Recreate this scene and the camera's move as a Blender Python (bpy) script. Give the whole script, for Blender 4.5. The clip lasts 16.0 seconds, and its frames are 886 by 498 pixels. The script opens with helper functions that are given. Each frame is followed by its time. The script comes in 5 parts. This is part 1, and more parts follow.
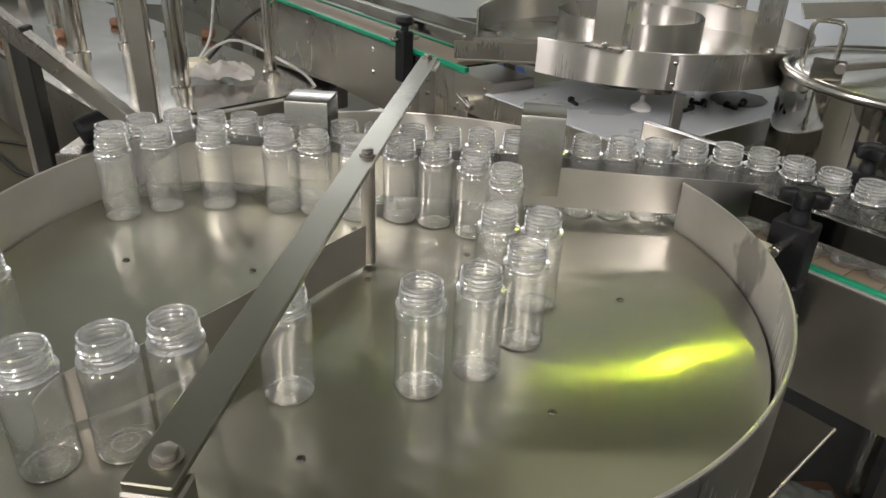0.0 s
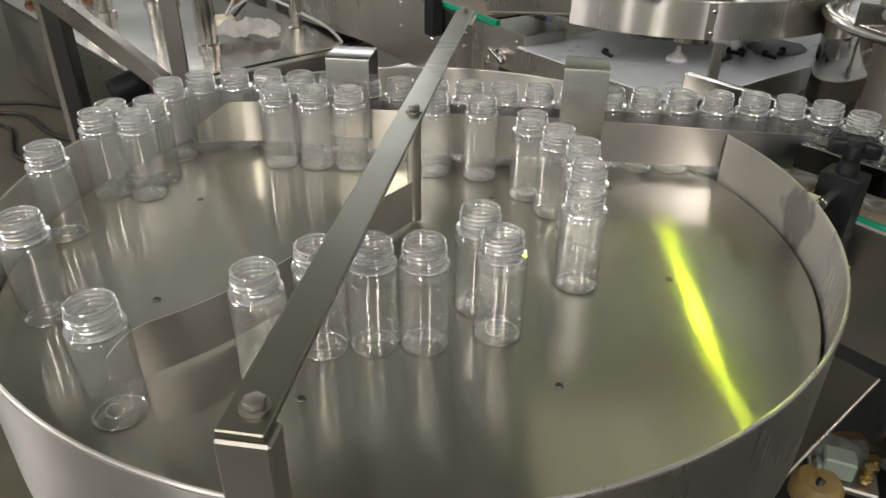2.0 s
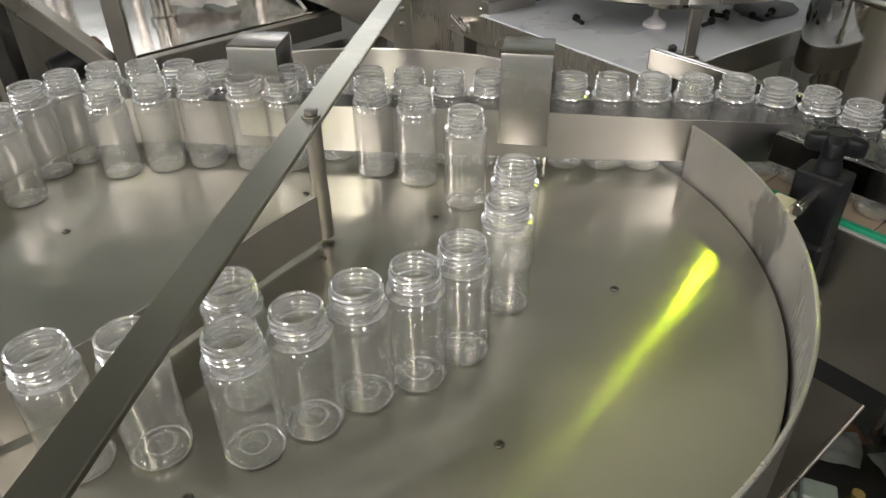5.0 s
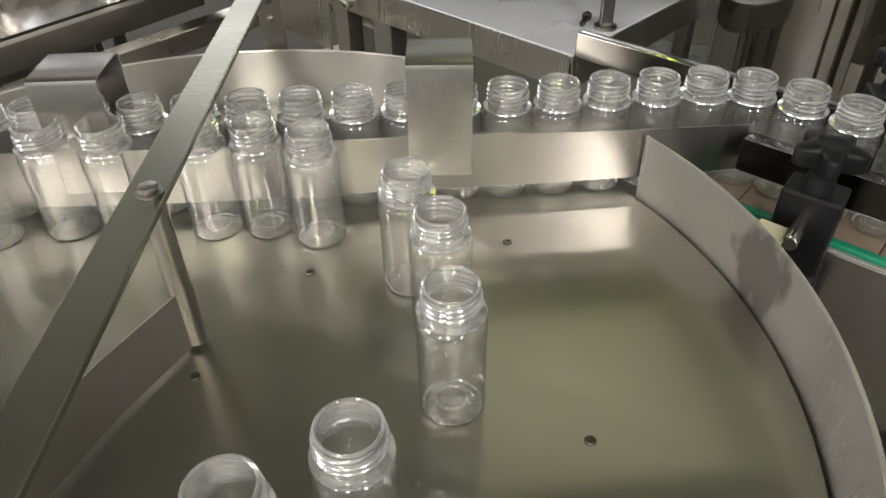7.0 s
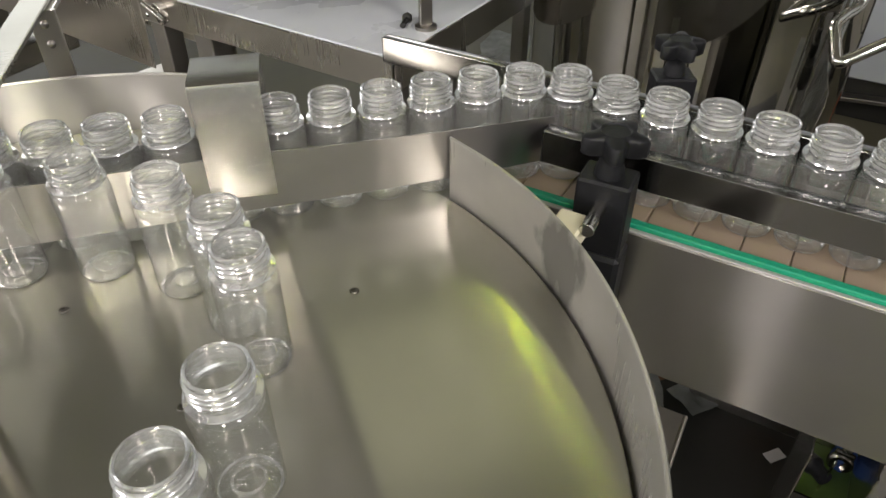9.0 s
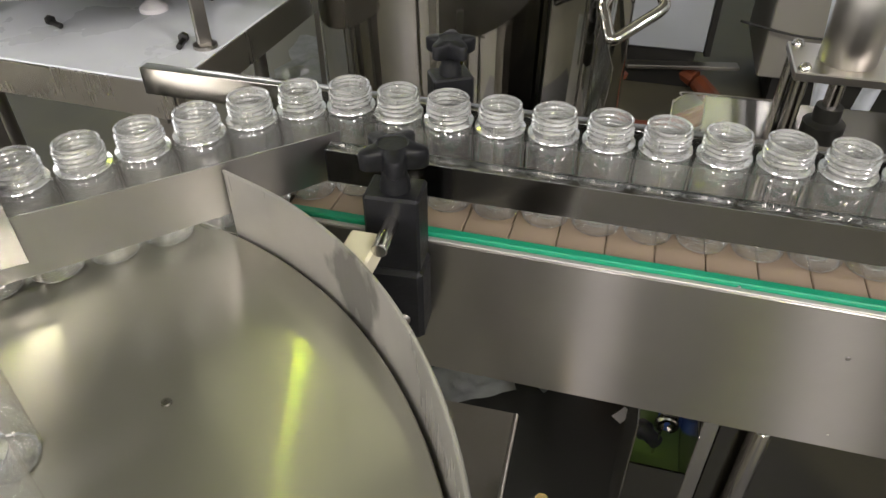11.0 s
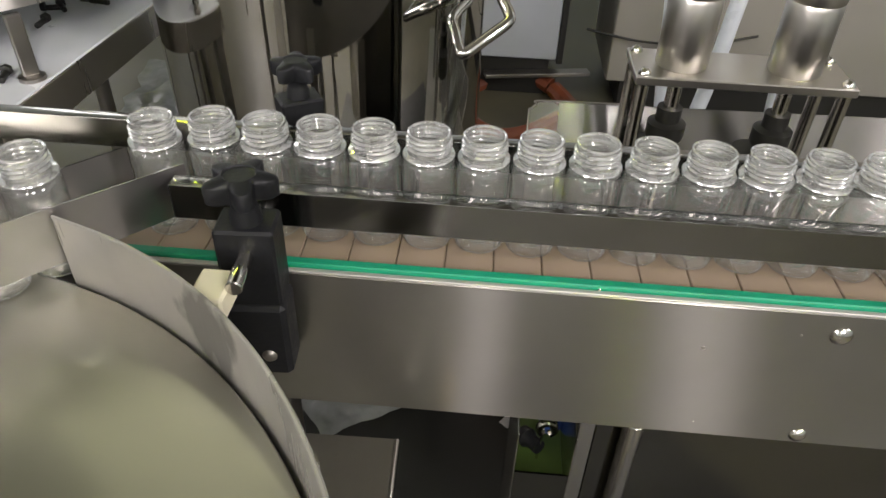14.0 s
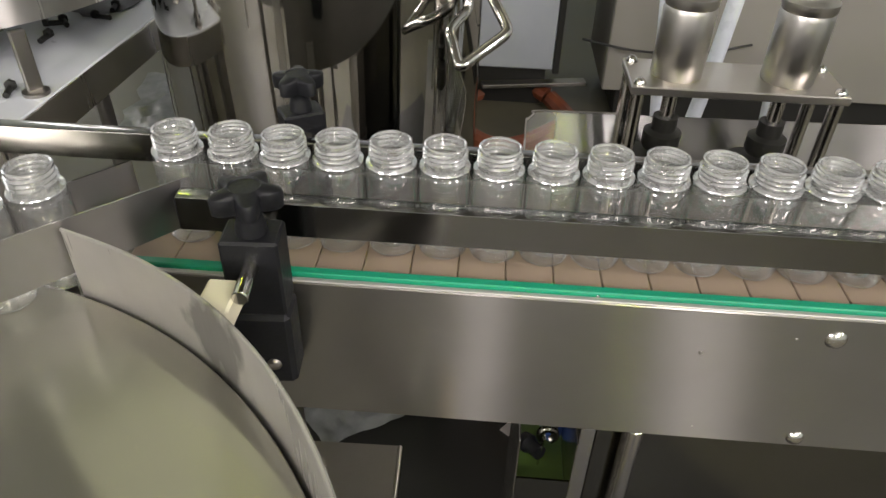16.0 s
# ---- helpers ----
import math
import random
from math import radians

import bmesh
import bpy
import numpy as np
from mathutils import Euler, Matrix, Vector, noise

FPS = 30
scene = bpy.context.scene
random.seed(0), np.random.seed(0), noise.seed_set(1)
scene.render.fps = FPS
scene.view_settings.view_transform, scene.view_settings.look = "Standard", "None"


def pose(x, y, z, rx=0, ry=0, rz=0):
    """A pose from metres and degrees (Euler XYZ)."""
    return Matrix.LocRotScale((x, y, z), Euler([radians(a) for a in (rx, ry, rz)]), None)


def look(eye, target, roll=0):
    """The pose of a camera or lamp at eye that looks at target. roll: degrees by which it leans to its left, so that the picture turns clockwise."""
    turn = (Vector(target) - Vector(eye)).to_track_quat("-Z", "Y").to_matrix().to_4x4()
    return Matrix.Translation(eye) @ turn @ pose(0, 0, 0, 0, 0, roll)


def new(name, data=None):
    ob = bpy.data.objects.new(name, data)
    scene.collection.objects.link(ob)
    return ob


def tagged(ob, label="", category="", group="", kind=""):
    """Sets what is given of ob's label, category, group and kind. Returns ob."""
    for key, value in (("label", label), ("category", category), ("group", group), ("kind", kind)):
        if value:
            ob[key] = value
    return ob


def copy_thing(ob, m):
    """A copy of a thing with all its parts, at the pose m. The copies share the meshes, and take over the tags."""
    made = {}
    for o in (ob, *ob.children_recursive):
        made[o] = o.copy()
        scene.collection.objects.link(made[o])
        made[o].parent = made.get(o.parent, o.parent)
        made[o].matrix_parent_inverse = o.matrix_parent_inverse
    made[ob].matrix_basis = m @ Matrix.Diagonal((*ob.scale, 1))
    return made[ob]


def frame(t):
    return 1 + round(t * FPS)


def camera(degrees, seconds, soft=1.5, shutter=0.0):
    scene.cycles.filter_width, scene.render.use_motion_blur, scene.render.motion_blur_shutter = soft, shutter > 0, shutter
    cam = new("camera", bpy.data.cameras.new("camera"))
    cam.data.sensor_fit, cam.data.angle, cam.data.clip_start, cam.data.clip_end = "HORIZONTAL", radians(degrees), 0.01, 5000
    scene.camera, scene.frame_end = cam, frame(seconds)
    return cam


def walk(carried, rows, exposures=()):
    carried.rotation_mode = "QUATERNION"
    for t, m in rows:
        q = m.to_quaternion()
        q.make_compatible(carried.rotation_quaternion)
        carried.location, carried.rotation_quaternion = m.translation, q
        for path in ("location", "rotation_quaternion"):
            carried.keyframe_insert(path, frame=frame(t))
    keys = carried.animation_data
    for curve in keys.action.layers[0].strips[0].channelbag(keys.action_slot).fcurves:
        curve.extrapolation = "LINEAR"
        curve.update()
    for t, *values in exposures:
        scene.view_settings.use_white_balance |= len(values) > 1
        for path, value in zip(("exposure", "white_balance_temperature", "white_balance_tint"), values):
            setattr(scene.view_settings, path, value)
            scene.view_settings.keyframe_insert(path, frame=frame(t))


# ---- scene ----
cam = camera(63.47, 16.0)
PATH = [
    (0.0, pose(0.0742, -0.6274, 0.3677, 62.319, -2.182, 1.070)),
    (0.5, pose(0.0679, -0.6320, 0.3661, 61.498, -1.750, 1.785)),
    (1.0, pose(0.0621, -0.6287, 0.3659, 60.526, -1.369, 2.100)),
    (1.5, pose(0.0464, -0.6341, 0.3743, 59.507, -0.970, 2.326)),
    (2.0, pose(0.0486, -0.6348, 0.3705, 58.771, -0.819, 2.233)),
    (2.5, pose(0.0532, -0.6286, 0.3689, 58.156, -0.831, 2.116)),
    (3.0, pose(0.0551, -0.6175, 0.3690, 57.632, -0.780, 1.709)),
    (5.5, pose(0.1333, -0.4510, 0.3635, 54.212, 0.840, 1.536)),
    (6.0, pose(0.1284, -0.3779, 0.3600, 52.607, 1.421, -2.526)),
    (6.5, pose(0.1228, -0.3435, 0.3547, 51.731, 1.181, -5.714)),
    (7.0, pose(0.1210, -0.3315, 0.3521, 51.467, 0.722, -7.863)),
    (7.5, pose(0.1249, -0.3337, 0.3504, 51.394, 0.451, -9.577)),
    (8.0, pose(0.1308, -0.3338, 0.3511, 51.423, 0.250, -12.017)),
    (8.5, pose(0.1503, -0.3315, 0.3522, 51.390, 0.220, -15.171)),
    (9.0, pose(0.1793, -0.3302, 0.3534, 51.370, 0.121, -19.043)),
    (9.5, pose(0.2029, -0.3254, 0.3545, 51.207, 0.321, -22.990)),
    (12.0, pose(0.2490, -0.3133, 0.3479, 51.485, -0.377, -39.614)),
    (12.5, pose(0.2554, -0.3114, 0.3482, 51.756, -0.773, -41.880)),
    (13.0, pose(0.2584, -0.3110, 0.3473, 51.976, -1.178, -43.434)),
    (13.5, pose(0.2600, -0.3143, 0.3476, 52.151, -1.448, -44.255)),
    (14.0, pose(0.2579, -0.3139, 0.3485, 52.301, -1.662, -44.318)),
    (14.5, pose(0.2521, -0.3140, 0.3504, 52.418, -1.679, -43.880)),
    (15.0, pose(0.2520, -0.3138, 0.3514, 52.688, -1.561, -43.509)),
    (15.5, pose(0.2508, -0.3151, 0.3528, 52.883, -1.441, -43.666)),
    (16.0, pose(0.2503, -0.3183, 0.3543, 53.068, -1.350, -44.733)),
]
walk(cam, PATH, exposures=[(0, 0.0), (6, 0.05), (8, 0.15), (9.5, 0.35), (12, 0.55), (16, 0.52)])

# ---- light ----
FLOOR = -0.68
CEIL = 4.4
world = bpy.data.worlds.new("world")
scene.world = world
world.use_nodes = True
wn = world.node_tree.nodes
sky = wn.new("ShaderNodeTexSky")
sky.sky_type = "NISHITA"
sky.sun_disc = False
sky.sun_elevation, sky.sun_rotation = radians(40), radians(20)
world.node_tree.links.new(sky.outputs[0], wn["Background"].inputs[0])
wn["Background"].inputs[1].default_value = 0.1


def area_lamp(name, eye, target, sx, sy, watts, col):
    ob = new(name, bpy.data.lights.new(name, "AREA"))
    ob.data.shape, ob.data.size, ob.data.size_y = "RECTANGLE", sx, sy
    ob.data.energy, ob.data.color = watts, col
    ob.matrix_world = look(eye, target)
    return ob


# daylight in the window openings of the hall, and unseen fill lamps under its ceiling
WINDOWS = [(-2.9, 1.85), (-0.9, 1.85), (2.4, 1.85)]
for wx, wz in WINDOWS:
    area_lamp("window_light", (wx, 5.42, wz), (wx, 0, wz - 0.8), 1.2, 1.3, 15, (1.0, 0.97, 0.92))
SLITS = (-2.7, -0.85, 1.4)
for wx in SLITS:
    area_lamp("window_light", (wx, -3.02, 1.75), (wx, 2, 0.2), 0.42, 1.5, 74, (1.0, 0.915, 0.91))
area_lamp("window_light", (-4.02, -0.2, 1.7), (2, 0.2, 0.0), 1.3, 1.3, 111, (1.0, 0.915, 0.91))
# a tube, then two added panels that brighten the disc, the last tinted olive
FILL_LAMPS = [(-1.7, -1.2, 0.34, 1.3, 17, 0.84), (-2.4, 4.6, 1.5, 1.3, 3, 0.84), (1.7, 3.4, 2.0, 1.8, 4.8, 0.64)]
for tx, ty, sx, sy, watts, blue in FILL_LAMPS:
    area_lamp("tube_light", (tx, ty, CEIL - 0.16), (tx, ty, 0), sx, sy, watts, (1.0, 0.95 + (0.84 - blue) * 0.2, blue))
scene.cycles.transparent_max_bounces = 32


# ---- materials ----
def nodes_of(name):
    m = bpy.data.materials.new(name)
    m.use_nodes = True
    nt = m.node_tree
    return m, nt.nodes, nt.links, nt.nodes["Principled BSDF"]


def noise_node(nd, lk, scale, detail=4.0, stretch=(1, 1, 1), coord="Object", seed=0.0):
    tc = nd.new("ShaderNodeTexCoord")
    mp = nd.new("ShaderNodeMapping")
    mp.inputs["Scale"].default_value = stretch
    mp.inputs["Location"].default_value = (seed, seed * 1.7, seed * 0.3)
    no = nd.new("ShaderNodeTexNoise")
    no.inputs["Scale"].default_value, no.inputs["Detail"].default_value = scale, detail
    lk.new(tc.outputs[coord], mp.inputs[0])
    lk.new(mp.outputs[0], no.inputs["Vector"])
    return no


def ramp(nd, lk, src, stops):
    r = nd.new("ShaderNodeValToRGB")
    e = r.color_ramp.elements
    while len(e) < len(stops):
        e.new(0.5)
    for k, (p, c) in zip(e, stops):
        k.position = p
        k.color = (*c, 1) if len(c) == 3 else c
    lk.new(src, r.inputs[0])
    return r


def grey(v):
    return (v, v, v)


def plain(name, col, rough=0.5, metal=0.0, vary=0.25, scale=30.0, bump=0.1, coat=0.0):
    """A surface with blotches at two scales, uneven gloss and fine relief."""
    m, nd, lk, b = nodes_of(name)
    a = noise_node(nd, lk, scale, 6)
    c = noise_node(nd, lk, scale * 0.17, 3, seed=3.1)
    mx = nd.new("ShaderNodeMath")
    mx.operation = "MULTIPLY_ADD"
    lk.new(a.outputs[0], mx.inputs[0])
    mx.inputs[1].default_value = 0.45
    half = nd.new("ShaderNodeMath")
    half.operation = "MULTIPLY"
    half.inputs[1].default_value = 0.55
    lk.new(c.outputs[0], half.inputs[0])
    lk.new(half.outputs[0], mx.inputs[2])
    lo = tuple(v * (1 - vary) for v in col)
    hi = tuple(min(1, v * (1 + vary)) for v in col)
    r = ramp(nd, lk, mx.outputs[0], [(0.3, lo), (0.7, hi)])
    lk.new(r.outputs[0], b.inputs["Base Color"])
    rr = ramp(nd, lk, mx.outputs[0], [(0.25, grey(max(0.02, rough * 0.75))), (0.75, grey(min(1, rough * 1.25)))])
    lk.new(rr.outputs[0], b.inputs["Roughness"])
    b.inputs["Metallic"].default_value = metal
    b.inputs["Coat Weight"].default_value = coat
    if bump:
        bp = nd.new("ShaderNodeBump")
        bp.inputs["Strength"].default_value = bump
        bp.inputs["Distance"].default_value = 0.002
        lk.new(a.outputs[0], bp.inputs["Height"])
        lk.new(bp.outputs[0], b.inputs["Normal"])
    return m


def brushed(name, col, rough, stretch, aniso=0.0, tangent=(0, 0, 1), smudge=0.25, scale=260.0, stain=None, metal=1.0):
    """Brushed stainless sheet: fine grain across one direction, smudges and water marks."""
    m, nd, lk, b = nodes_of(name)
    g = noise_node(nd, lk, scale, 2, stretch)
    s = noise_node(nd, lk, 9.0, 5, seed=1.3)
    s2 = noise_node(nd, lk, 2.6, 3, seed=7.7)
    r = ramp(nd, lk, s.outputs[0], [(0.3, tuple(v * (1 - smudge * 0.5) for v in col)), (0.72, col)])
    lk.new(r.outputs[0], b.inputs["Base Color"])
    add = nd.new("ShaderNodeMath")
    add.operation = "MULTIPLY_ADD"
    lk.new(s2.outputs[0], add.inputs[0])
    add.inputs[1].default_value = 0.9
    h = nd.new("ShaderNodeMath")
    h.operation = "MULTIPLY"
    h.inputs[1].default_value = 0.1
    lk.new(g.outputs[0], h.inputs[0])
    lk.new(h.outputs[0], add.inputs[2])
    rr = ramp(nd, lk, add.outputs[0], [(0.3, grey(rough * (1 - smudge))), (0.7, grey(rough * (1 + smudge)))])
    lk.new(rr.outputs[0], b.inputs["Roughness"])
    b.inputs["Metallic"].default_value = metal
    if aniso:
        b.inputs["Anisotropic"].default_value = aniso
        v = nd.new("ShaderNodeCombineXYZ")
        for i in range(3):
            v.inputs[i].default_value = tangent[i]
        vt = nd.new("ShaderNodeVectorTransform")
        vt.vector_type, vt.convert_from, vt.convert_to = "VECTOR", "OBJECT", "WORLD"
        lk.new(v.outputs[0], vt.inputs[0])
        lk.new(vt.outputs[0], b.inputs["Tangent"])
    if stain is not None:
        tc = nd.new("ShaderNodeTexCoord")
        di = nd.new("ShaderNodeVectorMath")
        di.operation = "DISTANCE"
        di.inputs[1].default_value = stain
        lk.new(tc.outputs["Object"], di.inputs[0])
        wob = noise_node(nd, lk, 55, 4, (1, 1, 0.6), seed=4.4)
        sm = nd.new("ShaderNodeMath")
        sm.operation = "MULTIPLY_ADD"
        sm.inputs[1].default_value = -0.05
        lk.new(wob.outputs[0], sm.inputs[0])
        lk.new(di.outputs["Value"], sm.inputs[2])
        msk = ramp(nd, lk, sm.outputs[0], [(0.0, grey(0.5)), (0.012, grey(1.0))])
        mul = nd.new("ShaderNodeMix")
        mul.data_type, mul.blend_type = "RGBA", "MULTIPLY"
        mul.inputs[0].default_value = 1.0
        lk.new(r.outputs[0], mul.inputs[6])
        lk.new(msk.outputs[0], mul.inputs[7])
        lk.new(mul.outputs[2], b.inputs["Base Color"])
    return m


INOX = (0.60, 0.575, 0.53)
STEEL = brushed("brushed_steel", INOX, 0.27, (1, 1, 0.05))
STEEL_FLAT = brushed("brushed_steel_sheet", INOX, 0.30, (0.04, 1, 1))
# the grain of the disc's sheet runs one way and turns with it
GRAIN = radians(174)
DISC = brushed("disc_steel", (0.52, 0.51, 0.44), 0.2, (0.02, 1, 1), 1.0, (math.cos(GRAIN), math.sin(GRAIN), 0), 0.2)


def streaked(m, lobes, keep=0.0):
    """Brushed sheet: lobes of (slope spread along the tangent, spread across it, share); keep is the share of the plain surface."""
    nd, lk = m.node_tree.nodes, m.node_tree.links
    a = nd["Principled BSDF"]
    rough = a.inputs["Roughness"].links[0].from_socket
    mid = nd.new("ShaderNodeMapRange")
    lo, hi = [e.color[0] for e in (a.inputs["Roughness"].links[0].from_node.color_ramp.elements[0], a.inputs["Roughness"].links[0].from_node.color_ramp.elements[-1])]
    for k, v in zip(("From Min", "From Max", "To Min", "To Max"), (lo, hi, 0.88, 1.12)):
        mid.inputs[k].default_value = v
    lk.new(rough, mid.inputs["Value"])
    last, total = (a.outputs[0], keep) if keep else (None, 0.0)
    for along, across, share in lobes:
        g = nd.new("ShaderNodeBsdfGlossy")
        ratio = math.sqrt(across / along)
        g.inputs["Anisotropy"].default_value = ratio - 1
        mu = nd.new("ShaderNodeMath")
        mu.operation = "MULTIPLY"
        mu.inputs[1].default_value = math.sqrt(math.sqrt(along * across))
        lk.new(mid.outputs[0], mu.inputs[0])
        lk.new(mu.outputs[0], g.inputs["Roughness"])
        lk.new(a.inputs["Base Color"].links[0].from_socket, g.inputs["Color"])
        lk.new(a.inputs["Tangent"].links[0].from_socket, g.inputs["Tangent"])
        total += share
        if last is None:
            last = g.outputs[0]
        else:
            mx = nd.new("ShaderNodeMixShader")
            mx.inputs[0].default_value = share / total
            lk.new(last, mx.inputs[1])
            lk.new(g.outputs[0], mx.inputs[2])
            last = mx.outputs[0]
    lk.new(last, nd["Material Output"].inputs[0])


streaked(DISC, [(0.022, 0.004, 0.26), (0.12, 0.003, 0.19), (0.17, 0.015, 0.2), (0.36, 0.07, 0.35)])
WALLST = brushed("rim_steel", (0.62, 0.60, 0.56), 0.36, (1, 1, 0.03), 0.6, (0, 0, 1), 0.5, stain=(0.387, 0.012, 0.026), metal=0.6)
streaked(WALLST, [(0.5, 0.02, 0.3)], 0.7)
FACE = brushed("conveyor_sheet", (0.36, 0.347, 0.325), 0.30, (1, 1, 0.03), 0.55, (0, 0, 1), 0.25)
streaked(FACE, [(0.34, 0.01, 0.42), (0.18, 0.08, 0.58)])
RAILM = brushed("guide_sheet", (0.46, 0.446, 0.43), 0.32, (1, 1, 0.03), 0.6, (0, 0, 1), 0.4)
streaked(RAILM, [(0.1, 0.03, 0.5), (0.25, 0.12, 0.5)])
BRACKET = plain("bracket_sheet", (0.47, 0.455, 0.435), 0.25, metal=1.0, vary=0.1, scale=14, bump=0)
DRUMST = brushed("drum_sheet", (0.56, 0.545, 0.51), 0.3, (1, 1, 0.03), 0.6, (0, 0, 1), 0.4)
streaked(DRUMST, [(0.3, 0.02, 0.55), (0.3, 0.12, 0.45)])
SATIN = brushed("satin_steel", (0.62, 0.60, 0.56), 0.3, (1, 1, 0.05), smudge=0.3)
RAILD = brushed("rail_tube", (0.30, 0.295, 0.285), 0.14, (0.05, 1, 1), smudge=0.4)
BARM = brushed("bar_steel", (0.27, 0.263, 0.22), 0.32, (0.05, 1, 1), smudge=0.3)
BRIGHT = brushed("polished_steel", (0.68, 0.66, 0.62), 0.16, (1, 1, 0.2), smudge=0.3)
TANKST = brushed("tank_steel", (0.62, 0.61, 0.57), 0.06, (1, 1, 0.06), smudge=0.6, scale=120)
DULL = brushed("dull_steel", (0.36, 0.343, 0.315), 0.42, (1, 1, 0.2), smudge=0.4)
WETDECK = brushed("wet_deck_steel", (0.53, 0.508, 0.47), 0.15, (0.04, 1, 1), smudge=0.5)
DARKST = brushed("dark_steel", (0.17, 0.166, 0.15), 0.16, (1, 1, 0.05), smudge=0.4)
SPLASH = brushed("splash_steel", (0.21, 0.206, 0.195), 0.45, (1, 1, 0.1), 0.6, (0, 0, 1), 0.3)
streaked(SPLASH, [(0.45, 0.008, 0.5), (0.35, 0.3, 0.5)])
LIDST = brushed("lid_steel", (0.66, 0.65, 0.62), 0.24, (1, 1, 0.2), smudge=0.4)
FLANGE = brushed("flange_steel", (0.52, 0.51, 0.49), 0.5, (0.1, 1, 1), smudge=0.2, metal=0.6)
DEFL = brushed("deflector_steel", (0.46, 0.435, 0.40), 0.36, (0.1, 1, 1), smudge=0.3, metal=0.85)
SCREWM = plain("dark_screw_steel", (0.12, 0.115, 0.10), 0.45, metal=1.0, vary=0.3, scale=400, bump=0)
BLACK = plain("black_plastic", (0.008, 0.0085, 0.01), 0.48, vary=0.3, scale=300, bump=0.15)
BLACK.node_tree.nodes["Principled BSDF"].inputs["Specular IOR Level"].default_value = 0.28
RUBBER = plain("rubber", (0.012, 0.012, 0.010), 0.5, scale=120)
GREEN = plain("green_strip", (0.004, 0.25, 0.135), 0.4, vary=0.2, scale=60, bump=0.05)
SLAT = plain("belt_slat", (0.24, 0.182, 0.132), 0.5, vary=0.12, scale=40, bump=0.08)
CONCRETE = plain("floor_concrete", (0.082, 0.076, 0.05), 0.5, vary=0.4, scale=9, bump=0.2)
WALLP = plain("wall_paint", (0.70, 0.75, 0.78), 0.7, vary=0.08, scale=4, bump=0.05)
CEILP = plain("ceiling_paint", (0.18, 0.172, 0.152), 0.8, vary=0.1, scale=3, bump=0.05)
WHITE = plain("white_top", (0.64, 0.672, 0.705), 0.3, vary=0.14, scale=7, bump=0.05)
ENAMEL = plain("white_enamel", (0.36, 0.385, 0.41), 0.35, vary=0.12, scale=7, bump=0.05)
PALE = plain("pale_panel", (0.66, 0.72, 0.78), 0.35, vary=0.06, scale=5, bump=0.03)
PAPER = plain("paper_white", (0.88, 0.86, 0.85), 0.8, vary=0.05, scale=20, bump=0.2)
ORANGE = plain("orange_plastic", (0.17, 0.045, 0.018), 0.45, scale=30)
BAGM = plain("orange_bag_film", (0.62, 0.22, 0.03), 0.4, scale=30)
RED = plain("red_plastic", (0.45, 0.03, 0.03), 0.45, scale=30)
BLUE = plain("blue_cloth", (0.02, 0.06, 0.22), 0.8, scale=40)
GREYP = plain("grey_enamel", (0.24, 0.228, 0.20), 0.5, vary=0.08, scale=5, bump=0.03)
BROWN = plain("brown_board", (0.19, 0.10, 0.055), 0.8, scale=30)
HOSE = plain("hose_plastic", (0.62, 0.66, 0.70), 0.3, vary=0.1, scale=60)
HOSED = plain("grey_hose", (0.42, 0.42, 0.40), 0.3, vary=0.2, scale=60)
PUCK = plain("cream_plastic", (0.75, 0.70, 0.52), 0.5, vary=0.1)
FILM = plain("plastic_film", (0.28, 0.29, 0.28), 0.2, vary=0.4, scale=25, bump=0.8)
OCHRE = plain("ochre_cast", (0.22, 0.15, 0.055), 0.45, vary=0.35, scale=50, bump=0.2)
CASE = plain("pale_case", (0.2, 0.24, 0.21), 0.35, vary=0.15, scale=60)
BRASS = plain("brass", (0.62, 0.47, 0.2), 0.25, metal=1.0, vary=0.2, scale=80)
GREENB = plain("green_tray", (0.11, 0.18, 0.05), 0.4, scale=30)


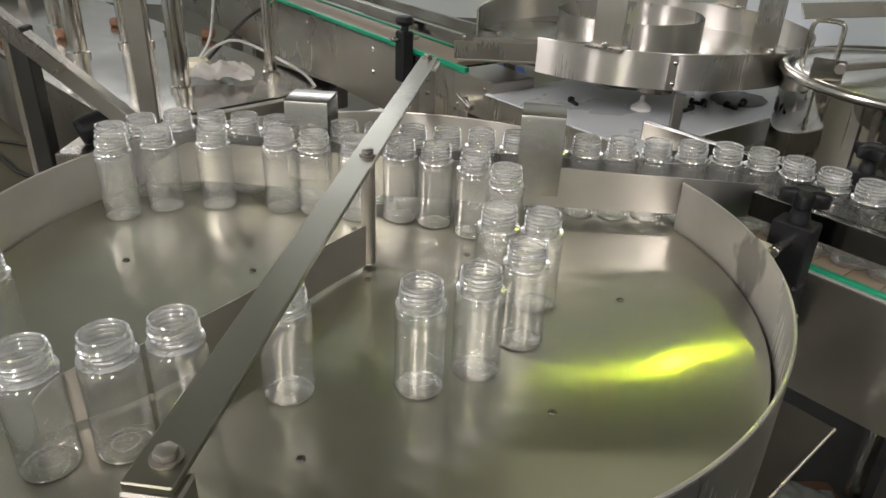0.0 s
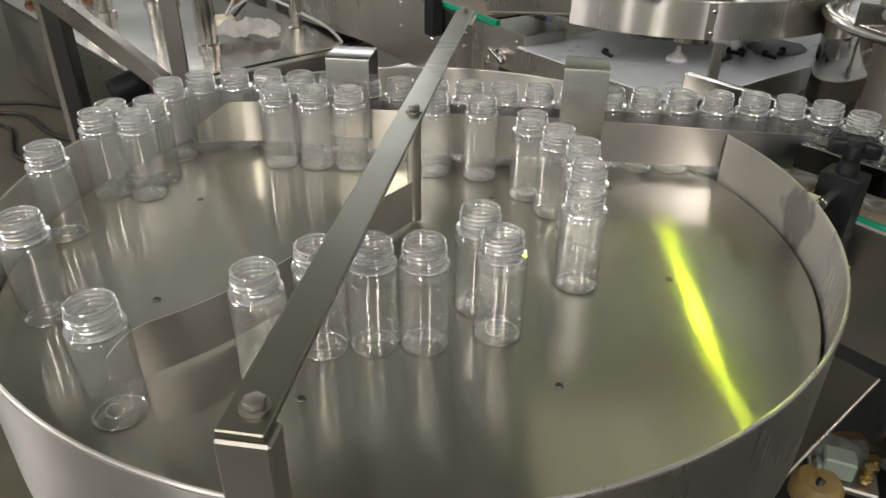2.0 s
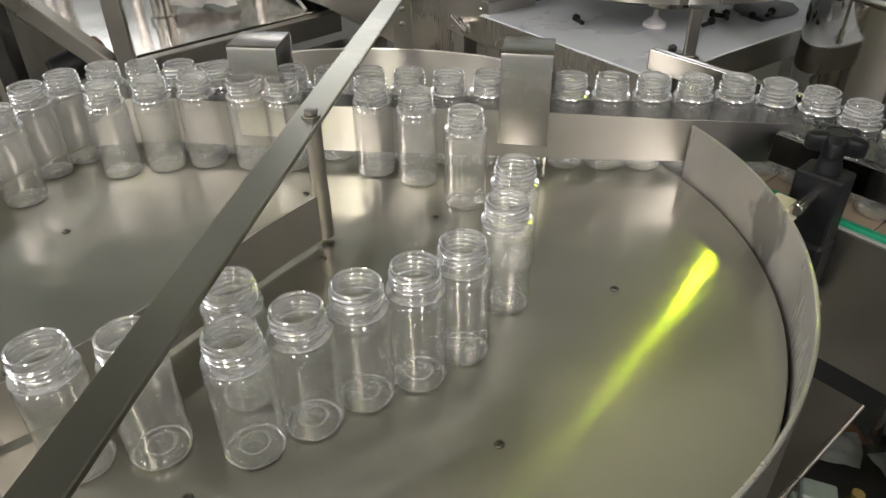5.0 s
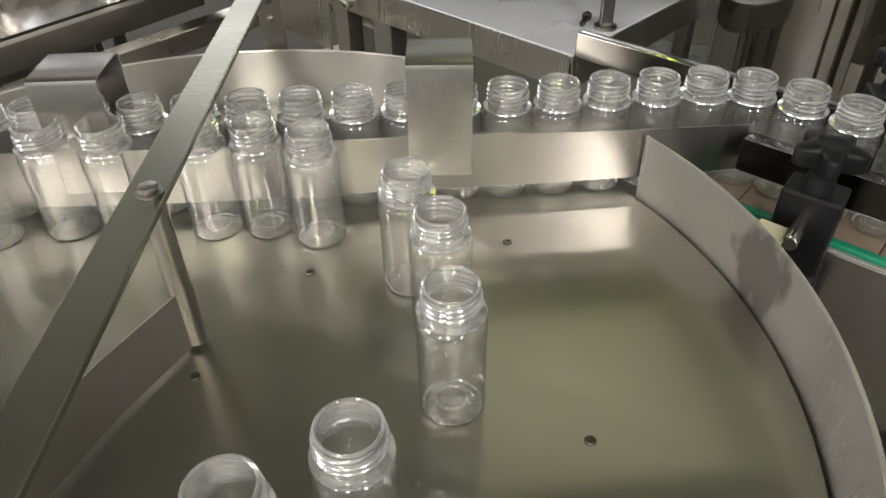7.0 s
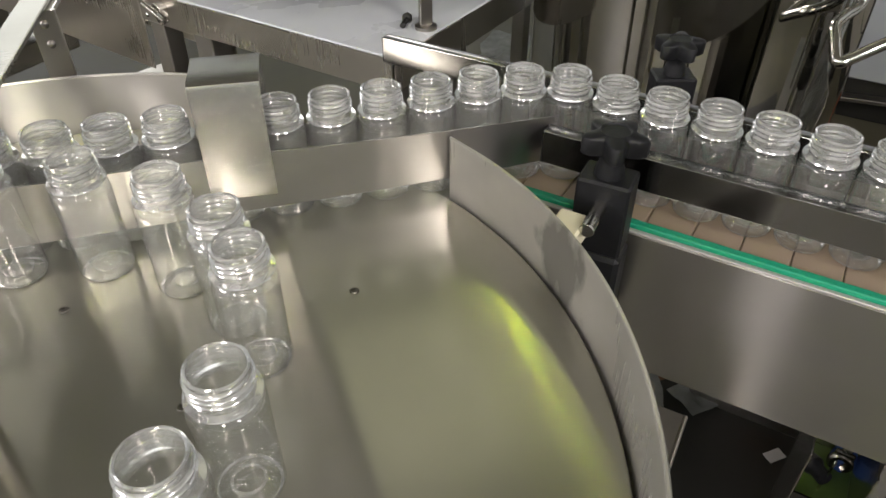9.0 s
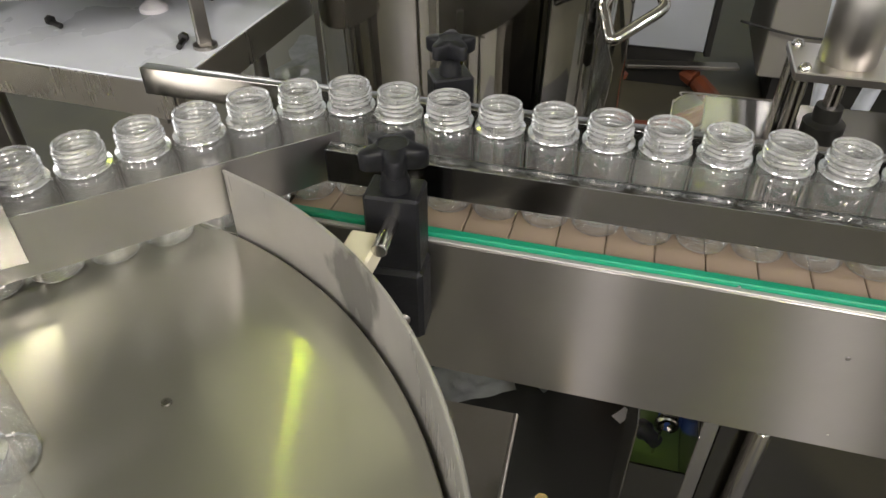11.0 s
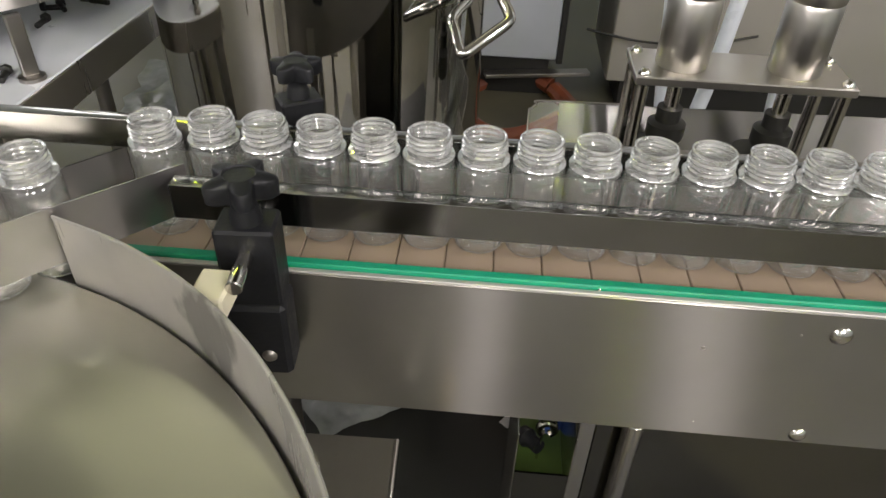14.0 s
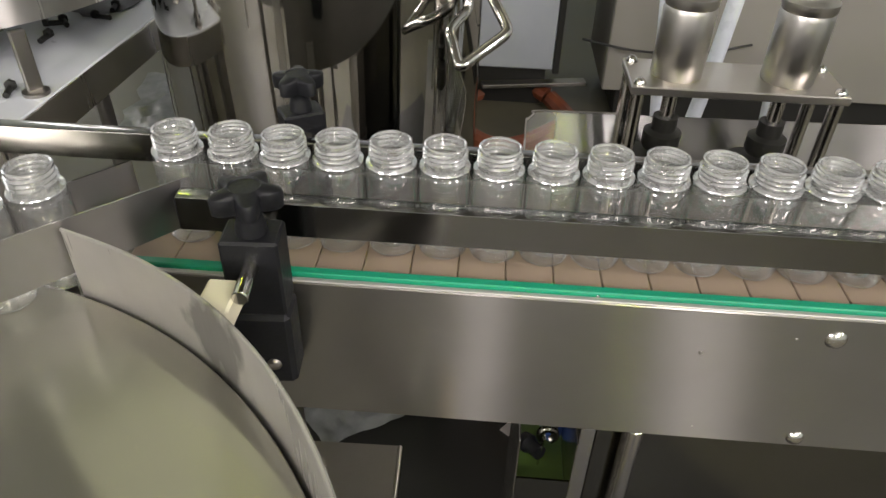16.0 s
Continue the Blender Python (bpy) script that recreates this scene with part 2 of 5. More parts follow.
def clear_plastic(name, gloss, tint, haze, base, relief=0.15):
    """Thin clear plastic shell: lets light straight through, shines more at grazing angles, faintly hazed."""
    m, nd, lk, b = nodes_of(name)
    nd.remove(b)
    out = nd["Material Output"]
    tr = nd.new("ShaderNodeBsdfTransparent")
    tr.inputs[0].default_value = (*tint, 1)
    no = noise_node(nd, lk, 60, 3)
    bp = nd.new("ShaderNodeBump")
    bp.inputs["Strength"].default_value = relief
    bp.inputs["Distance"].default_value = 0.002 if relief < 0.5 else 0.006
    lk.new(no.outputs[0], bp.inputs["Height"])
    gl = nd.new("ShaderNodeBsdfGlossy")
    gl.inputs["Roughness"].default_value = gloss
    lk.new(bp.outputs[0], gl.inputs["Normal"])
    df = nd.new("ShaderNodeBsdfTranslucent")
    df.inputs[0].default_value = (0.95, 0.96, 0.96, 1)
    d2 = nd.new("ShaderNodeBsdfDiffuse")
    d2.inputs[0].default_value = (0.95, 0.96, 0.96, 1)
    hz = nd.new("ShaderNodeMixShader")
    lk.new(df.outputs[0], hz.inputs[1])
    lk.new(d2.outputs[0], hz.inputs[2])
    amt = ramp(nd, lk, no.outputs[0], [(0.35, grey(haze * 0.6)), (0.7, grey(haze * 1.5))])
    m1 = nd.new("ShaderNodeMixShader")
    lk.new(amt.outputs[0], m1.inputs[0])
    lk.new(tr.outputs[0], m1.inputs[1])
    lk.new(hz.outputs[0], m1.inputs[2])
    lw = nd.new("ShaderNodeLayerWeight")
    lw.inputs[0].default_value = 0.5
    pw = nd.new("ShaderNodeMath")
    pw.operation = "POWER"
    pw.inputs[1].default_value = 2.3
    lk.new(lw.outputs["Facing"], pw.inputs[0])
    fr = nd.new("ShaderNodeMath")
    fr.operation = "MULTIPLY_ADD"
    fr.inputs[1].default_value, fr.inputs[2].default_value = 0.8, base
    lk.new(pw.outputs[0], fr.inputs[0])
    mx = nd.new("ShaderNodeMixShader")
    lk.new(fr.outputs[0], mx.inputs[0])
    lk.new(m1.outputs[0], mx.inputs[1])
    lk.new(gl.outputs[0], mx.inputs[2])
    lk.new(mx.outputs[0], out.inputs[0])
    return m


CLEAR = clear_plastic("clear_plastic", 0.05, (0.985, 0.99, 0.985), 0.075, 0.11)
CLEARN = clear_plastic("clear_neck_plastic", 0.05, (0.985, 0.99, 0.985), 0.15, 0.15)
THREAD = clear_plastic("clear_thread_plastic", 0.15, (0.97, 0.975, 0.97), 0.44, 0.45)
BASEP = clear_plastic("clear_base_plastic", 0.05, (0.975, 0.98, 0.975), 0.03, 0.22, 1.0)
FLAPM = clear_plastic("clear_flap_plastic", 0.25, (0.95, 0.955, 0.95), 0.02, 0.02)


def glow(name, col, strength):
    m, nd, lk, b = nodes_of(name)
    b.inputs["Base Color"].default_value = (*col, 1)
    b.inputs["Emission Color"].default_value = (*col, 1)
    b.inputs["Emission Strength"].default_value = strength
    return m


LAMP = glow("signal_glow", (0.75, 0.92, 0.02), 205)


# ---- building helpers ----
def mesh_of(bm, name, material, smooth=True):
    bmesh.ops.recalc_face_normals(bm, faces=bm.faces)
    me = bpy.data.meshes.new(name)
    bm.to_mesh(me)
    bm.free()
    me.materials.append(material)
    if smooth:
        for p in me.polygons:
            p.use_smooth = True
        me.set_sharp_from_angle(angle=radians(35))
    return me


def part(name, bm, material, parent=None, label="", m=None):
    ob = new(name, mesh_of(bm, name, material))
    if parent is not None:
        ob.parent = parent
    if m is not None:
        ob.matrix_basis = m
    if label:
        tagged(ob, label)
    return ob


def thing(name, label, category, m=None, group=""):
    ob = new(name)
    ob.empty_display_size = 0.05
    if m is not None:
        ob.matrix_basis = m
    return tagged(ob, label, category, group)


def solo(name, bm, material, label, category, m=None, group=""):
    return tagged(part(name, bm, material, None, "", m), label, category, group)


def box(a, b, bevel=0.0015, bm=None, m=None):
    own = bm or bmesh.new()
    size = [max(abs(q - p), 1e-5) for p, q in zip(a, b)]
    t = bmesh.new()
    bmesh.ops.create_cube(t, size=1, matrix=Matrix.Translation([(p + q) / 2 for p, q in zip(a, b)]) @ Matrix.Diagonal(size + [1]))
    if bevel:
        bmesh.ops.bevel(t, geom=t.edges[:], offset=min(bevel, min(size) * 0.3), segments=1, affect="EDGES", profile=0.5)
    if m is not None:
        t.transform(m)
    return merge(own, t)


def merge(own, t):
    me = bpy.data.meshes.new("tmp")
    t.to_mesh(me)
    t.free()
    own.from_mesh(me)
    bpy.data.meshes.remove(me)
    return own


def lathe(profile, segs=48, bm=None, m=None, close=False):
    """Turn (r, z) pairs round the z axis."""
    t = bmesh.new()
    rings = []
    for r, z in profile:
        if r < 1e-6:
            rings.append([t.verts.new((0, 0, z))])
        else:
            rings.append([t.verts.new((r * math.cos(2 * math.pi * i / segs), r * math.sin(2 * math.pi * i / segs), z)) for i in range(segs)])
    pairs = list(zip(rings, rings[1:]))
    if close:
        pairs.append((rings[-1], rings[0]))
    for a, b in pairs:
        for i in range(segs):
            j = (i + 1) % segs
            if len(a) == 1 and len(b) > 1:
                t.faces.new((a[0], b[i], b[j]))
            elif len(b) == 1 and len(a) > 1:
                t.faces.new((a[i], a[j], b[0]))
            elif len(a) > 1:
                t.faces.new((a[i], a[j], b[j], b[i]))
    if m is not None:
        t.transform(m)
    return merge(bm or bmesh.new(), t)


def rod(a, b, r, bm=None, segs=20, r2=None, bevel=0.0008):
    a, b = Vector(a), Vector(b)
    L = (b - a).length
    r2 = r if r2 is None else r2
    c = min(bevel, r * 0.3, L * 0.2)
    prof = [(0, 0), (r - c, 0), (r, c), (r2, L - c), (r2 - c, L), (0, L)]
    return lathe(prof, segs, bm, Matrix.Translation(a) @ (b - a).to_track_quat("Z", "Y").to_matrix().to_4x4())


def tube(points, r, bm=None, segs=10):
    """A round bar along a smooth line through the points."""
    p = [Vector(q) for q in points]
    line = []
    for i in range(len(p) - 1):
        p0, p1, p2, p3 = p[max(i - 1, 0)], p[i], p[i + 1], p[min(i + 2, len(p) - 1)]
        for k in range(8):
            s = k / 8
            line.append(0.5 * (2 * p1 + (p2 - p0) * s + (2 * p0 - 5 * p1 + 4 * p2 - p3) * s * s + (3 * p1 - p0 - 3 * p2 + p3) * s ** 3))
    line.append(p[-1])
    t = bm or bmesh.new()
    rings = []
    side = Vector((0.31, 0.2, 0.93))
    for i, c in enumerate(line):
        d = (line[min(i + 1, len(line) - 1)] - line[max(i - 1, 0)]).normalized()
        side = (side - d * side.dot(d)).normalized()
        up = d.cross(side)
        rings.append([t.verts.new(c + r * (math.cos(2 * math.pi * k / segs) * side + math.sin(2 * math.pi * k / segs) * up)) for k in range(segs)])
    for a, b in zip(rings, rings[1:]):
        for k in range(segs):
            t.faces.new((a[k], a[(k + 1) % segs], b[(k + 1) % segs], b[k]))
    t.faces.new(rings[0][::-1])
    t.faces.new(rings[-1])
    return t


def sheet(pts, z0, z1, thick, bm=None):
    """An upright sheet of steel along a plan line; z0 and z1 may be lists."""
    t = bm or bmesh.new()
    n = len(pts)
    v = []
    for i, (x, y) in enumerate(pts):
        a, b = Vector(pts[max(i - 1, 0)]), Vector(pts[min(i + 1, n - 1)])
        d = (b - a).normalized()
        nn = Vector((-d.y, d.x)) * thick / 2
        lo = z0[i] if isinstance(z0, (list, tuple)) else z0
        hi = z1[i] if isinstance(z1, (list, tuple)) else z1
        v.append([t.verts.new((x + s * nn.x, y + s * nn.y, z)) for s, z in ((1, lo), (1, hi), (-1, hi), (-1, lo))])
    for i in range(n - 1):
        for k in range(4):
            t.faces.new((v[i][k], v[i][(k + 1) % 4], v[i + 1][(k + 1) % 4], v[i + 1][k]))
    t.faces.new(v[0])
    t.faces.new(v[-1][::-1])
    return t


def smooth_line(pts, n=8):
    out = []
    p = [Vector(q) for q in pts]
    for i in range(len(p) - 1):
        p0, p1, p2, p3 = p[max(i - 1, 0)], p[i], p[i + 1], p[min(i + 2, len(p) - 1)]
        for k in range(n):
            s = k / n
            out.append(0.5 * (2 * p1 + (p2 - p0) * s + (2 * p0 - 5 * p1 + 4 * p2 - p3) * s * s + (3 * p1 - p0 - 3 * p2 + p3) * s ** 3))
    out.append(p[-1])
    return [tuple(q) for q in out]


def hex_head(r, h, m, bm=None):
    t = bmesh.new()
    bmesh.ops.create_cone(t, segments=6, radius1=r, radius2=r, depth=h, cap_ends=True, matrix=Matrix.Translation((0, 0, h / 2)))
    bmesh.ops.bevel(t, geom=t.edges[:], offset=r * 0.12, segments=2, affect="EDGES", profile=0.5)
    t.transform(m)
    return merge(bm or bmesh.new(), t)


def dome_head(r, h, m, bm=None):
    prof = [(0, h), (r * 0.45, h * 0.93), (r * 0.8, h * 0.6), (r, 0.12 * h), (r, 0), (0, 0)]
    return lathe(prof, 20, bm, m)


def facing(place, normal):
    return Matrix.Translation(place) @ Vector(normal).to_track_quat("Z", "Y").to_matrix().to_4x4()


def structure(name, bm, material, label):
    return tagged(part(name, bm, material), label, "", "", "structure")


# ---- the hall ----
structure("floor", box((-4.2, -3.2, FLOOR - 0.1), (5.2, 5.7, FLOOR), 0), CONCRETE, "worn grey-brown concrete factory floor")
structure("ceiling", box((-4.2, -3.2, CEIL), (5.2, 5.7, CEIL + 0.1), 0), CEILP, "dull grey factory ceiling")
structure("wall_south", box((-4.2, -3.2, FLOOR), (5.2, -3.1, CEIL), 0), WALLP, "pale painted hall wall")
structure("wall_west", box((-4.2, -3.1, FLOOR), (-4.1, 5.6, CEIL), 0), WALLP, "pale painted hall wall")
structure("wall_east", box((5.1, -3.1, FLOOR), (5.2, 5.6, CEIL), 0), WALLP, "pale painted hall wall")
bm = bmesh.new()
xs = [-4.1]
for wx, wz in WINDOWS:
    box((xs[-1], 5.5, 1.15), (wx - 0.65, 5.6, 2.55), 0, bm)
    xs.append(wx + 0.65)
box((xs[-1], 5.5, 1.15), (5.1, 5.6, 2.55), 0, bm)
box((-4.1, 5.5, FLOOR), (5.1, 5.6, 1.15), 0, bm)
box((-4.1, 5.5, 2.55), (5.1, 5.6, CEIL), 0, bm)
structure("wall_north", bm, WALLP, "pale painted hall wall with a row of windows")
for i, (wx, wz) in enumerate(WINDOWS):
    f = tagged(new("window_%d" % (i + 1)), "plain metal window in the hall wall", "", "", "structure")
    bm = bmesh.new()
    for a, b in (((-0.65, 1.15), (-0.6, 2.55)), ((0.6, 1.15), (0.65, 2.55)), ((-0.6, 1.15), (0.6, 1.2)), ((-0.6, 2.5), (0.6, 2.55)), ((-0.02, 1.2), (0.02, 2.5))):
        box((wx + a[0], 5.52, a[1]), (wx + b[0], 5.58, b[1]), 0.004, bm)
    part("window_frame", bm, DULL, f)
for i, (wx, wy, wz, rot, hw, hh) in enumerate([(wx, -3.095, 1.75, 0, 0.21, 0.75) for wx in SLITS] + [(-4.095, -0.2, 1.7, 90, 0.65, 0.65)]):
    f = tagged(new("window_%d" % (i + 4)), "plain metal window in the hall wall", "", "", "structure")
    f.matrix_basis = pose(wx, wy, wz, 0, 0, rot)
    bm = bmesh.new()
    for a, b in (((-hw - 0.05, -hh - 0.05), (-hw, hh + 0.05)), ((hw, -hh - 0.05), (hw + 0.05, hh + 0.05)), ((-hw, -hh - 0.05), (hw, -hh)), ((-hw, hh), (hw, hh + 0.05))):
        box((a[0], -0.003, a[1]), (b[0], 0.05, b[1]) if rot == 0 else (b[0], 0.003, b[1]), 0.002, bm)
    part("window_frame", bm, DULL, f)
for tx, ty, sx, sy, watts, blue in FILL_LAMPS:
    t = thing("ceiling_light", "unseen lamp under the hall ceiling, added for fill light and reflections", "lamp", None, "ceiling lamps")
    part("housing", box((tx - sx / 2 - 0.02, ty - sy / 2 - 0.02, CEIL - 0.14), (tx + sx / 2 + 0.02, ty + sy / 2 + 0.02, CEIL - 0.08), 0.005), DULL, t)
    for s in (-0.5, 0.5):
        part("hanger", rod((tx, ty + s, CEIL - 0.09), (tx, ty + s, CEIL), 0.006), DULL, t)
# yellow-green signal lamps, high up behind the machines and behind the viewer
for lx, ly, lz, k in ((1.42, 2.75, 2.08, 1.0), (-0.75, -2.2, 1.95, 1.25)):
    sl = thing("signal_lamp", "lit yellow-green signal lamp on a ceiling pole", "lamp")
    part("lens", lathe([(0, -0.04), (0.022, -0.034), (0.032, -0.012), (0.032, 0.012), (0.022, 0.034), (0, 0.04)], 24, None, Matrix.Translation((lx, ly, lz)) @ Matrix.Diagonal((k, k, k, 1))), LAMP, sl)
    part("pole", rod((lx, ly, lz + 0.035 * k), (lx, ly, CEIL), 0.015), DULL, sl)


# ---- the turntable ----
R_WALL = 0.387
R_DISC = 0.3825
OMEGA = 27.94

frame_t = thing("bottle_turntable", "round stainless turntable frame with an upright rim", "machine")
arc = [(R_WALL * math.cos(radians(a)), R_WALL * math.sin(radians(a))) for a in np.arange(24.0, -306.0, -3.0)]
part("rim_wall", sheet(arc, -0.075, 0.0565, 0.0016), WALLST, frame_t, "stained upright rim of thin brushed steel")
# added layer: same sheet, but its outside reflects darker than its inside
outer = [((R_WALL + 0.0016) * math.cos(radians(a)), (R_WALL + 0.0016) * math.sin(radians(a))) for a in np.arange(24.0, -306.0, -3.0)]
part("rim_outer_skin", sheet(outer, -0.075, 0.0555, 0.0008), DRUMST, frame_t, "outer face of the rim sheet, a layer added for its darker reflections")
bead = bmesh.new()
tube([(x, y, 0.0567) for x, y in arc[::3]], 0.0015, bead, 6)
part("rim_edge", bead, WALLST, frame_t)
lower = [(R_WALL * math.cos(radians(a)), R_WALL * math.sin(radians(a))) for a in np.arange(54.0, 23.9, -3.0)]
part("rim_gap_lip", sheet(lower, -0.075, -0.006, 0.0016), STEEL, frame_t)
part("pan", lathe([(0, -0.03), (0.386, -0.03), (0.386, -0.075), (0, -0.075)], 72), DULL, frame_t)
part("seam_strip", sheet([(0.3885 * math.cos(radians(a)), 0.3885 * math.sin(radians(a))) for a in (-18.6, -19.0, -19.4)], -0.02, 0.0575, 0.002), DULL, frame_t)
for a in (40, 140, 220, 320):
    c, s = math.cos(radians(a)), math.sin(radians(a))
    part("leg", box((0.3 * c - 0.02, 0.3 * s - 0.02, FLOOR), (0.3 * c + 0.02, 0.3 * s + 0.02, -0.075), 0.003), DULL, frame_t)
# sloping sheet below the rim
bm = bmesh.new()
v = [bm.verts.new(p) for p in ((0.20, -0.235, -0.139), (0.235, -0.275, -0.146), (0.503, -0.0277, -0.1436), (0.445, 0.031, -0.139))]
f = bm.faces.new(v)
bmesh.ops.solidify(bm, geom=[f], thickness=0.003)
skirt = part("skirt_plate", bm, DULL, frame_t, "sloping bent steel plate below the rim")
part("hem", tube([(0.235, -0.2755, -0.147), (0.503, -0.0282, -0.1446)], 0.0022, None, 8), STEEL, skirt)
part("link_block", box((-0.012, -0.022, -0.011), (0.012, 0.012, 0.009), 0.002, None, pose(0.412, 0.052, 0.024, 0, 0, -49)), PUCK, frame_t)

disc = thing("turntable_disc", "turning disc of brushed stainless sheet with screws", "turntable")
part("plate", lathe([(0, 0), (0.02, 0), (0.36, 0), (R_DISC - 0.001, 0), (R_DISC, -0.001), (R_DISC, -0.004), (0, -0.004)], 144), DISC, disc)
screw = lathe([(0, 0.0004), (0.0014, 0.0004), (0.0014, 0.0009), (0.0030, 0.0011), (0.0036, 0.0003), (0.0036, 0)], 16)
screw_me = mesh_of(screw, "screw", SCREWM)
for k in range(8):
    a = -0.859 + k * math.pi / 4
    o = new("screw", screw_me)
    o.parent, o.location = disc, (0.253 * math.cos(a), 0.253 * math.sin(a), 0.0002)
for k in range(5):
    a = 0.553 + k * 2 * math.pi / 5
    o = new("screw", screw_me)
    o.parent, o.location = disc, (0.1193 * math.cos(a), 0.1193 * math.sin(a), 0.0002)
o = new("screw", screw_me)
o.parent, o.location = disc, (0, 0, 0.0002)

# ---- the guide channel for the bottles ----
LANE = [(-0.345, 0.09), (-0.325, 0.145), (-0.296, 0.196), (-0.255, 0.2205), (-0.2, 0.2235), (-0.13, 0.2145), (-0.04, 0.205), (0.05, 0.199), (0.15, 0.194), (0.25, 0.1875), (0.35, 0.184), (0.40, 0.1835), (0.44, 0.1825), (0.4595, 0.1765), (0.474, 0.162), (0.4885, 0.1425), (0.514, 0.1105), (0.80, -0.2228), (1.15, -0.633)]
RAIL = [(-0.284, 0.187), (-0.24, 0.1975), (-0.2, 0.2005), (-0.13, 0.1925), (-0.04, 0.183), (0.05, 0.177), (0.15, 0.172), (0.25, 0.1655), (0.35, 0.162), (0.454, 0.161)]
chan = thing("guide_channel", "stainless guide channel hung over the disc", "guide rail")
fr = smooth_line(RAIL, 6)
tops = []
for x, y in fr:
    tops.append(min(0.0665, 0.036 + max(0.0, x + 0.284) * 0.75) if x < -0.24 else 0.0665 - max(0, x - 0.2) * 0.034)
part("front_plate", sheet(fr, 0.0155, tops, 0.0014), RAILM, chan, "long thin front guide plate with a cut corner")
back = [(x + 0.002, y + 0.0455) for x, y in RAIL[1:-1]] + [(0.43, 0.2065)]
part("back_plate", sheet(smooth_line(back, 6), 0.02, 0.062, 0.0014), RAILM, chan)
for bx, by in ((-0.0915, 0.188), (0.1845, 0.1705)):
    d = -5 if bx < 0 else -8
    m = pose(bx, by, 0, 0, 0, d)
    bm = bmesh.new()
    prof = [(-0.0035, 0.03), (-0.0035, 0.1235), (-0.0025, 0.1265), (0.0005, 0.128), (0.045, 0.128), (0.0485, 0.1265), (0.05, 0.1235), (0.05, 0.03)]
    t = bmesh.new()
    outer = []
    for s in (-0.0255, 0.0255):
        o1 = [t.verts.new((s, y, z)) for y, z in prof]
        o2 = [t.verts.new((s, y, z)) for y, z in [(-0.0022, 0.03), (-0.0022, 0.1233), (-0.0015, 0.1255), (0.001, 0.1267), (0.0445, 0.1267), (0.0475, 0.1255), (0.0487, 0.1233), (0.0487, 0.03)]]
        outer.append((o1, o2))
    (a1, a2), (b1, b2) = outer
    for i in range(7):
        t.faces.new((a1[i], a1[i + 1], b1[i + 1], b1[i]))
        t.faces.new((a2[i], b2[i], b2[i + 1], a2[i + 1]))
        t.faces.new((a1[i], a2[i], a2[i + 1], a1[i + 1]))
        t.faces.new((b1[i], b1[i + 1], b2[i + 1], b2[i]))
    t.faces.new((a1[0], b1[0], b2[0], a2[0]))
    t.faces.new((a1[7], a2[7], b2[7], b1[7]))
    t.transform(m)
    part("bracket", t, BRACKET, chan, "bent sheet bracket straddling the bottles")
for sx, sy in ((-0.06, 0.187), (0.21, 0.167)):
    part("foot_pin", rod((sx, sy + 0.012, 0.0005), (sx, sy + 0.012, 0.02), 0.003), BRIGHT, chan)

# ---- the cross bar, its posts and the deflector ----
xbar = thing("cross_bar", "flat steel bar bolted on posts across the disc", "support bar")
A, B = Vector((-0.0525, -0.398, 0.123)), Vector((0.043, 0.462, 0.123))
d = (B - A).normalized()
side = Vector((-d.y, d.x, 0)) * 0.0125
ang = math.degrees(math.atan2(d.y, d.x))
L = (B - A).length
part("bar", box((0, -0.0125, -0.005), (L, 0.0125, 0), 0.0008, None, Matrix.Translation(A) @ pose(0, 0, 0, 0, 0, ang)), BARM, xbar)
for q in ((-0.049, -0.381), (-0.002, 0.03), (0.0405, 0.449)):
    bm = hex_head(0.0062, 0.0042, Matrix.Translation((q[0], q[1], 0.1246)))
    lathe([(0, 0), (0.008, 0), (0.008, 0.0014), (0, 0.0014)], 24, bm, Matrix.Translation((q[0], q[1], 0.1232)))
    part("bolt", bm, DULL, xbar)
part("near_post", box((-0.0145, -0.006, -0.2), (0.0145, 0.012, 0.1178), 0.0015, None, pose(-0.051, -0.394, 0, 0, 0, ang - 90)), DULL, xbar, "dark flat post outside the rim")
part("mid_post", rod((-0.002, 0.03, 0.004), (-0.002, 0.03, 0.1178), 0.0072), DULL, xbar)
bm = box((-0.012, -0.0025, -0.2), (0.012, 0.0025, 0.1178), 0.0008, None, pose(0.043, 0.398, 0, 0, 0, ang - 90))
fp = part("far_post", bm, STEEL_FLAT, xbar)
for z in (0.105, 0.086, 0.05):
    part("screw", dome_head(0.004, 0.002, facing((0.043, 0.3953, z), (0.1, -1, 0))), DULL, fp)
part("far_lug", box((-0.012, 0, -0.006), (0.012, 0.06, -0.0005), 0.0008, None, pose(0.041, 0.4, 0.118, 0, 0, ang - 90)), STEEL_FLAT, xbar)
part("deflector", sheet(smooth_line([(0.004, 0.036), (-0.018, 0.004), (-0.043, -0.034), (-0.07, -0.085), (-0.105, -0.142), (-0.15, -0.198), (-0.205, -0.243)], 6), 0.004, [0.05] * 31 + [0.05, 0.05, 0.05, 0.047, 0.04, 0.032], 0.0014), DEFL, xbar, "curved deflector plate with a clipped end")
part("wall_stop", box((-0.003, -0.005, 0.0), (0.003, 0.005, 0.03), 0.001, None, pose(-0.378, 0.1, 0.006, 0, 0, 15)), DULL, frame_t)

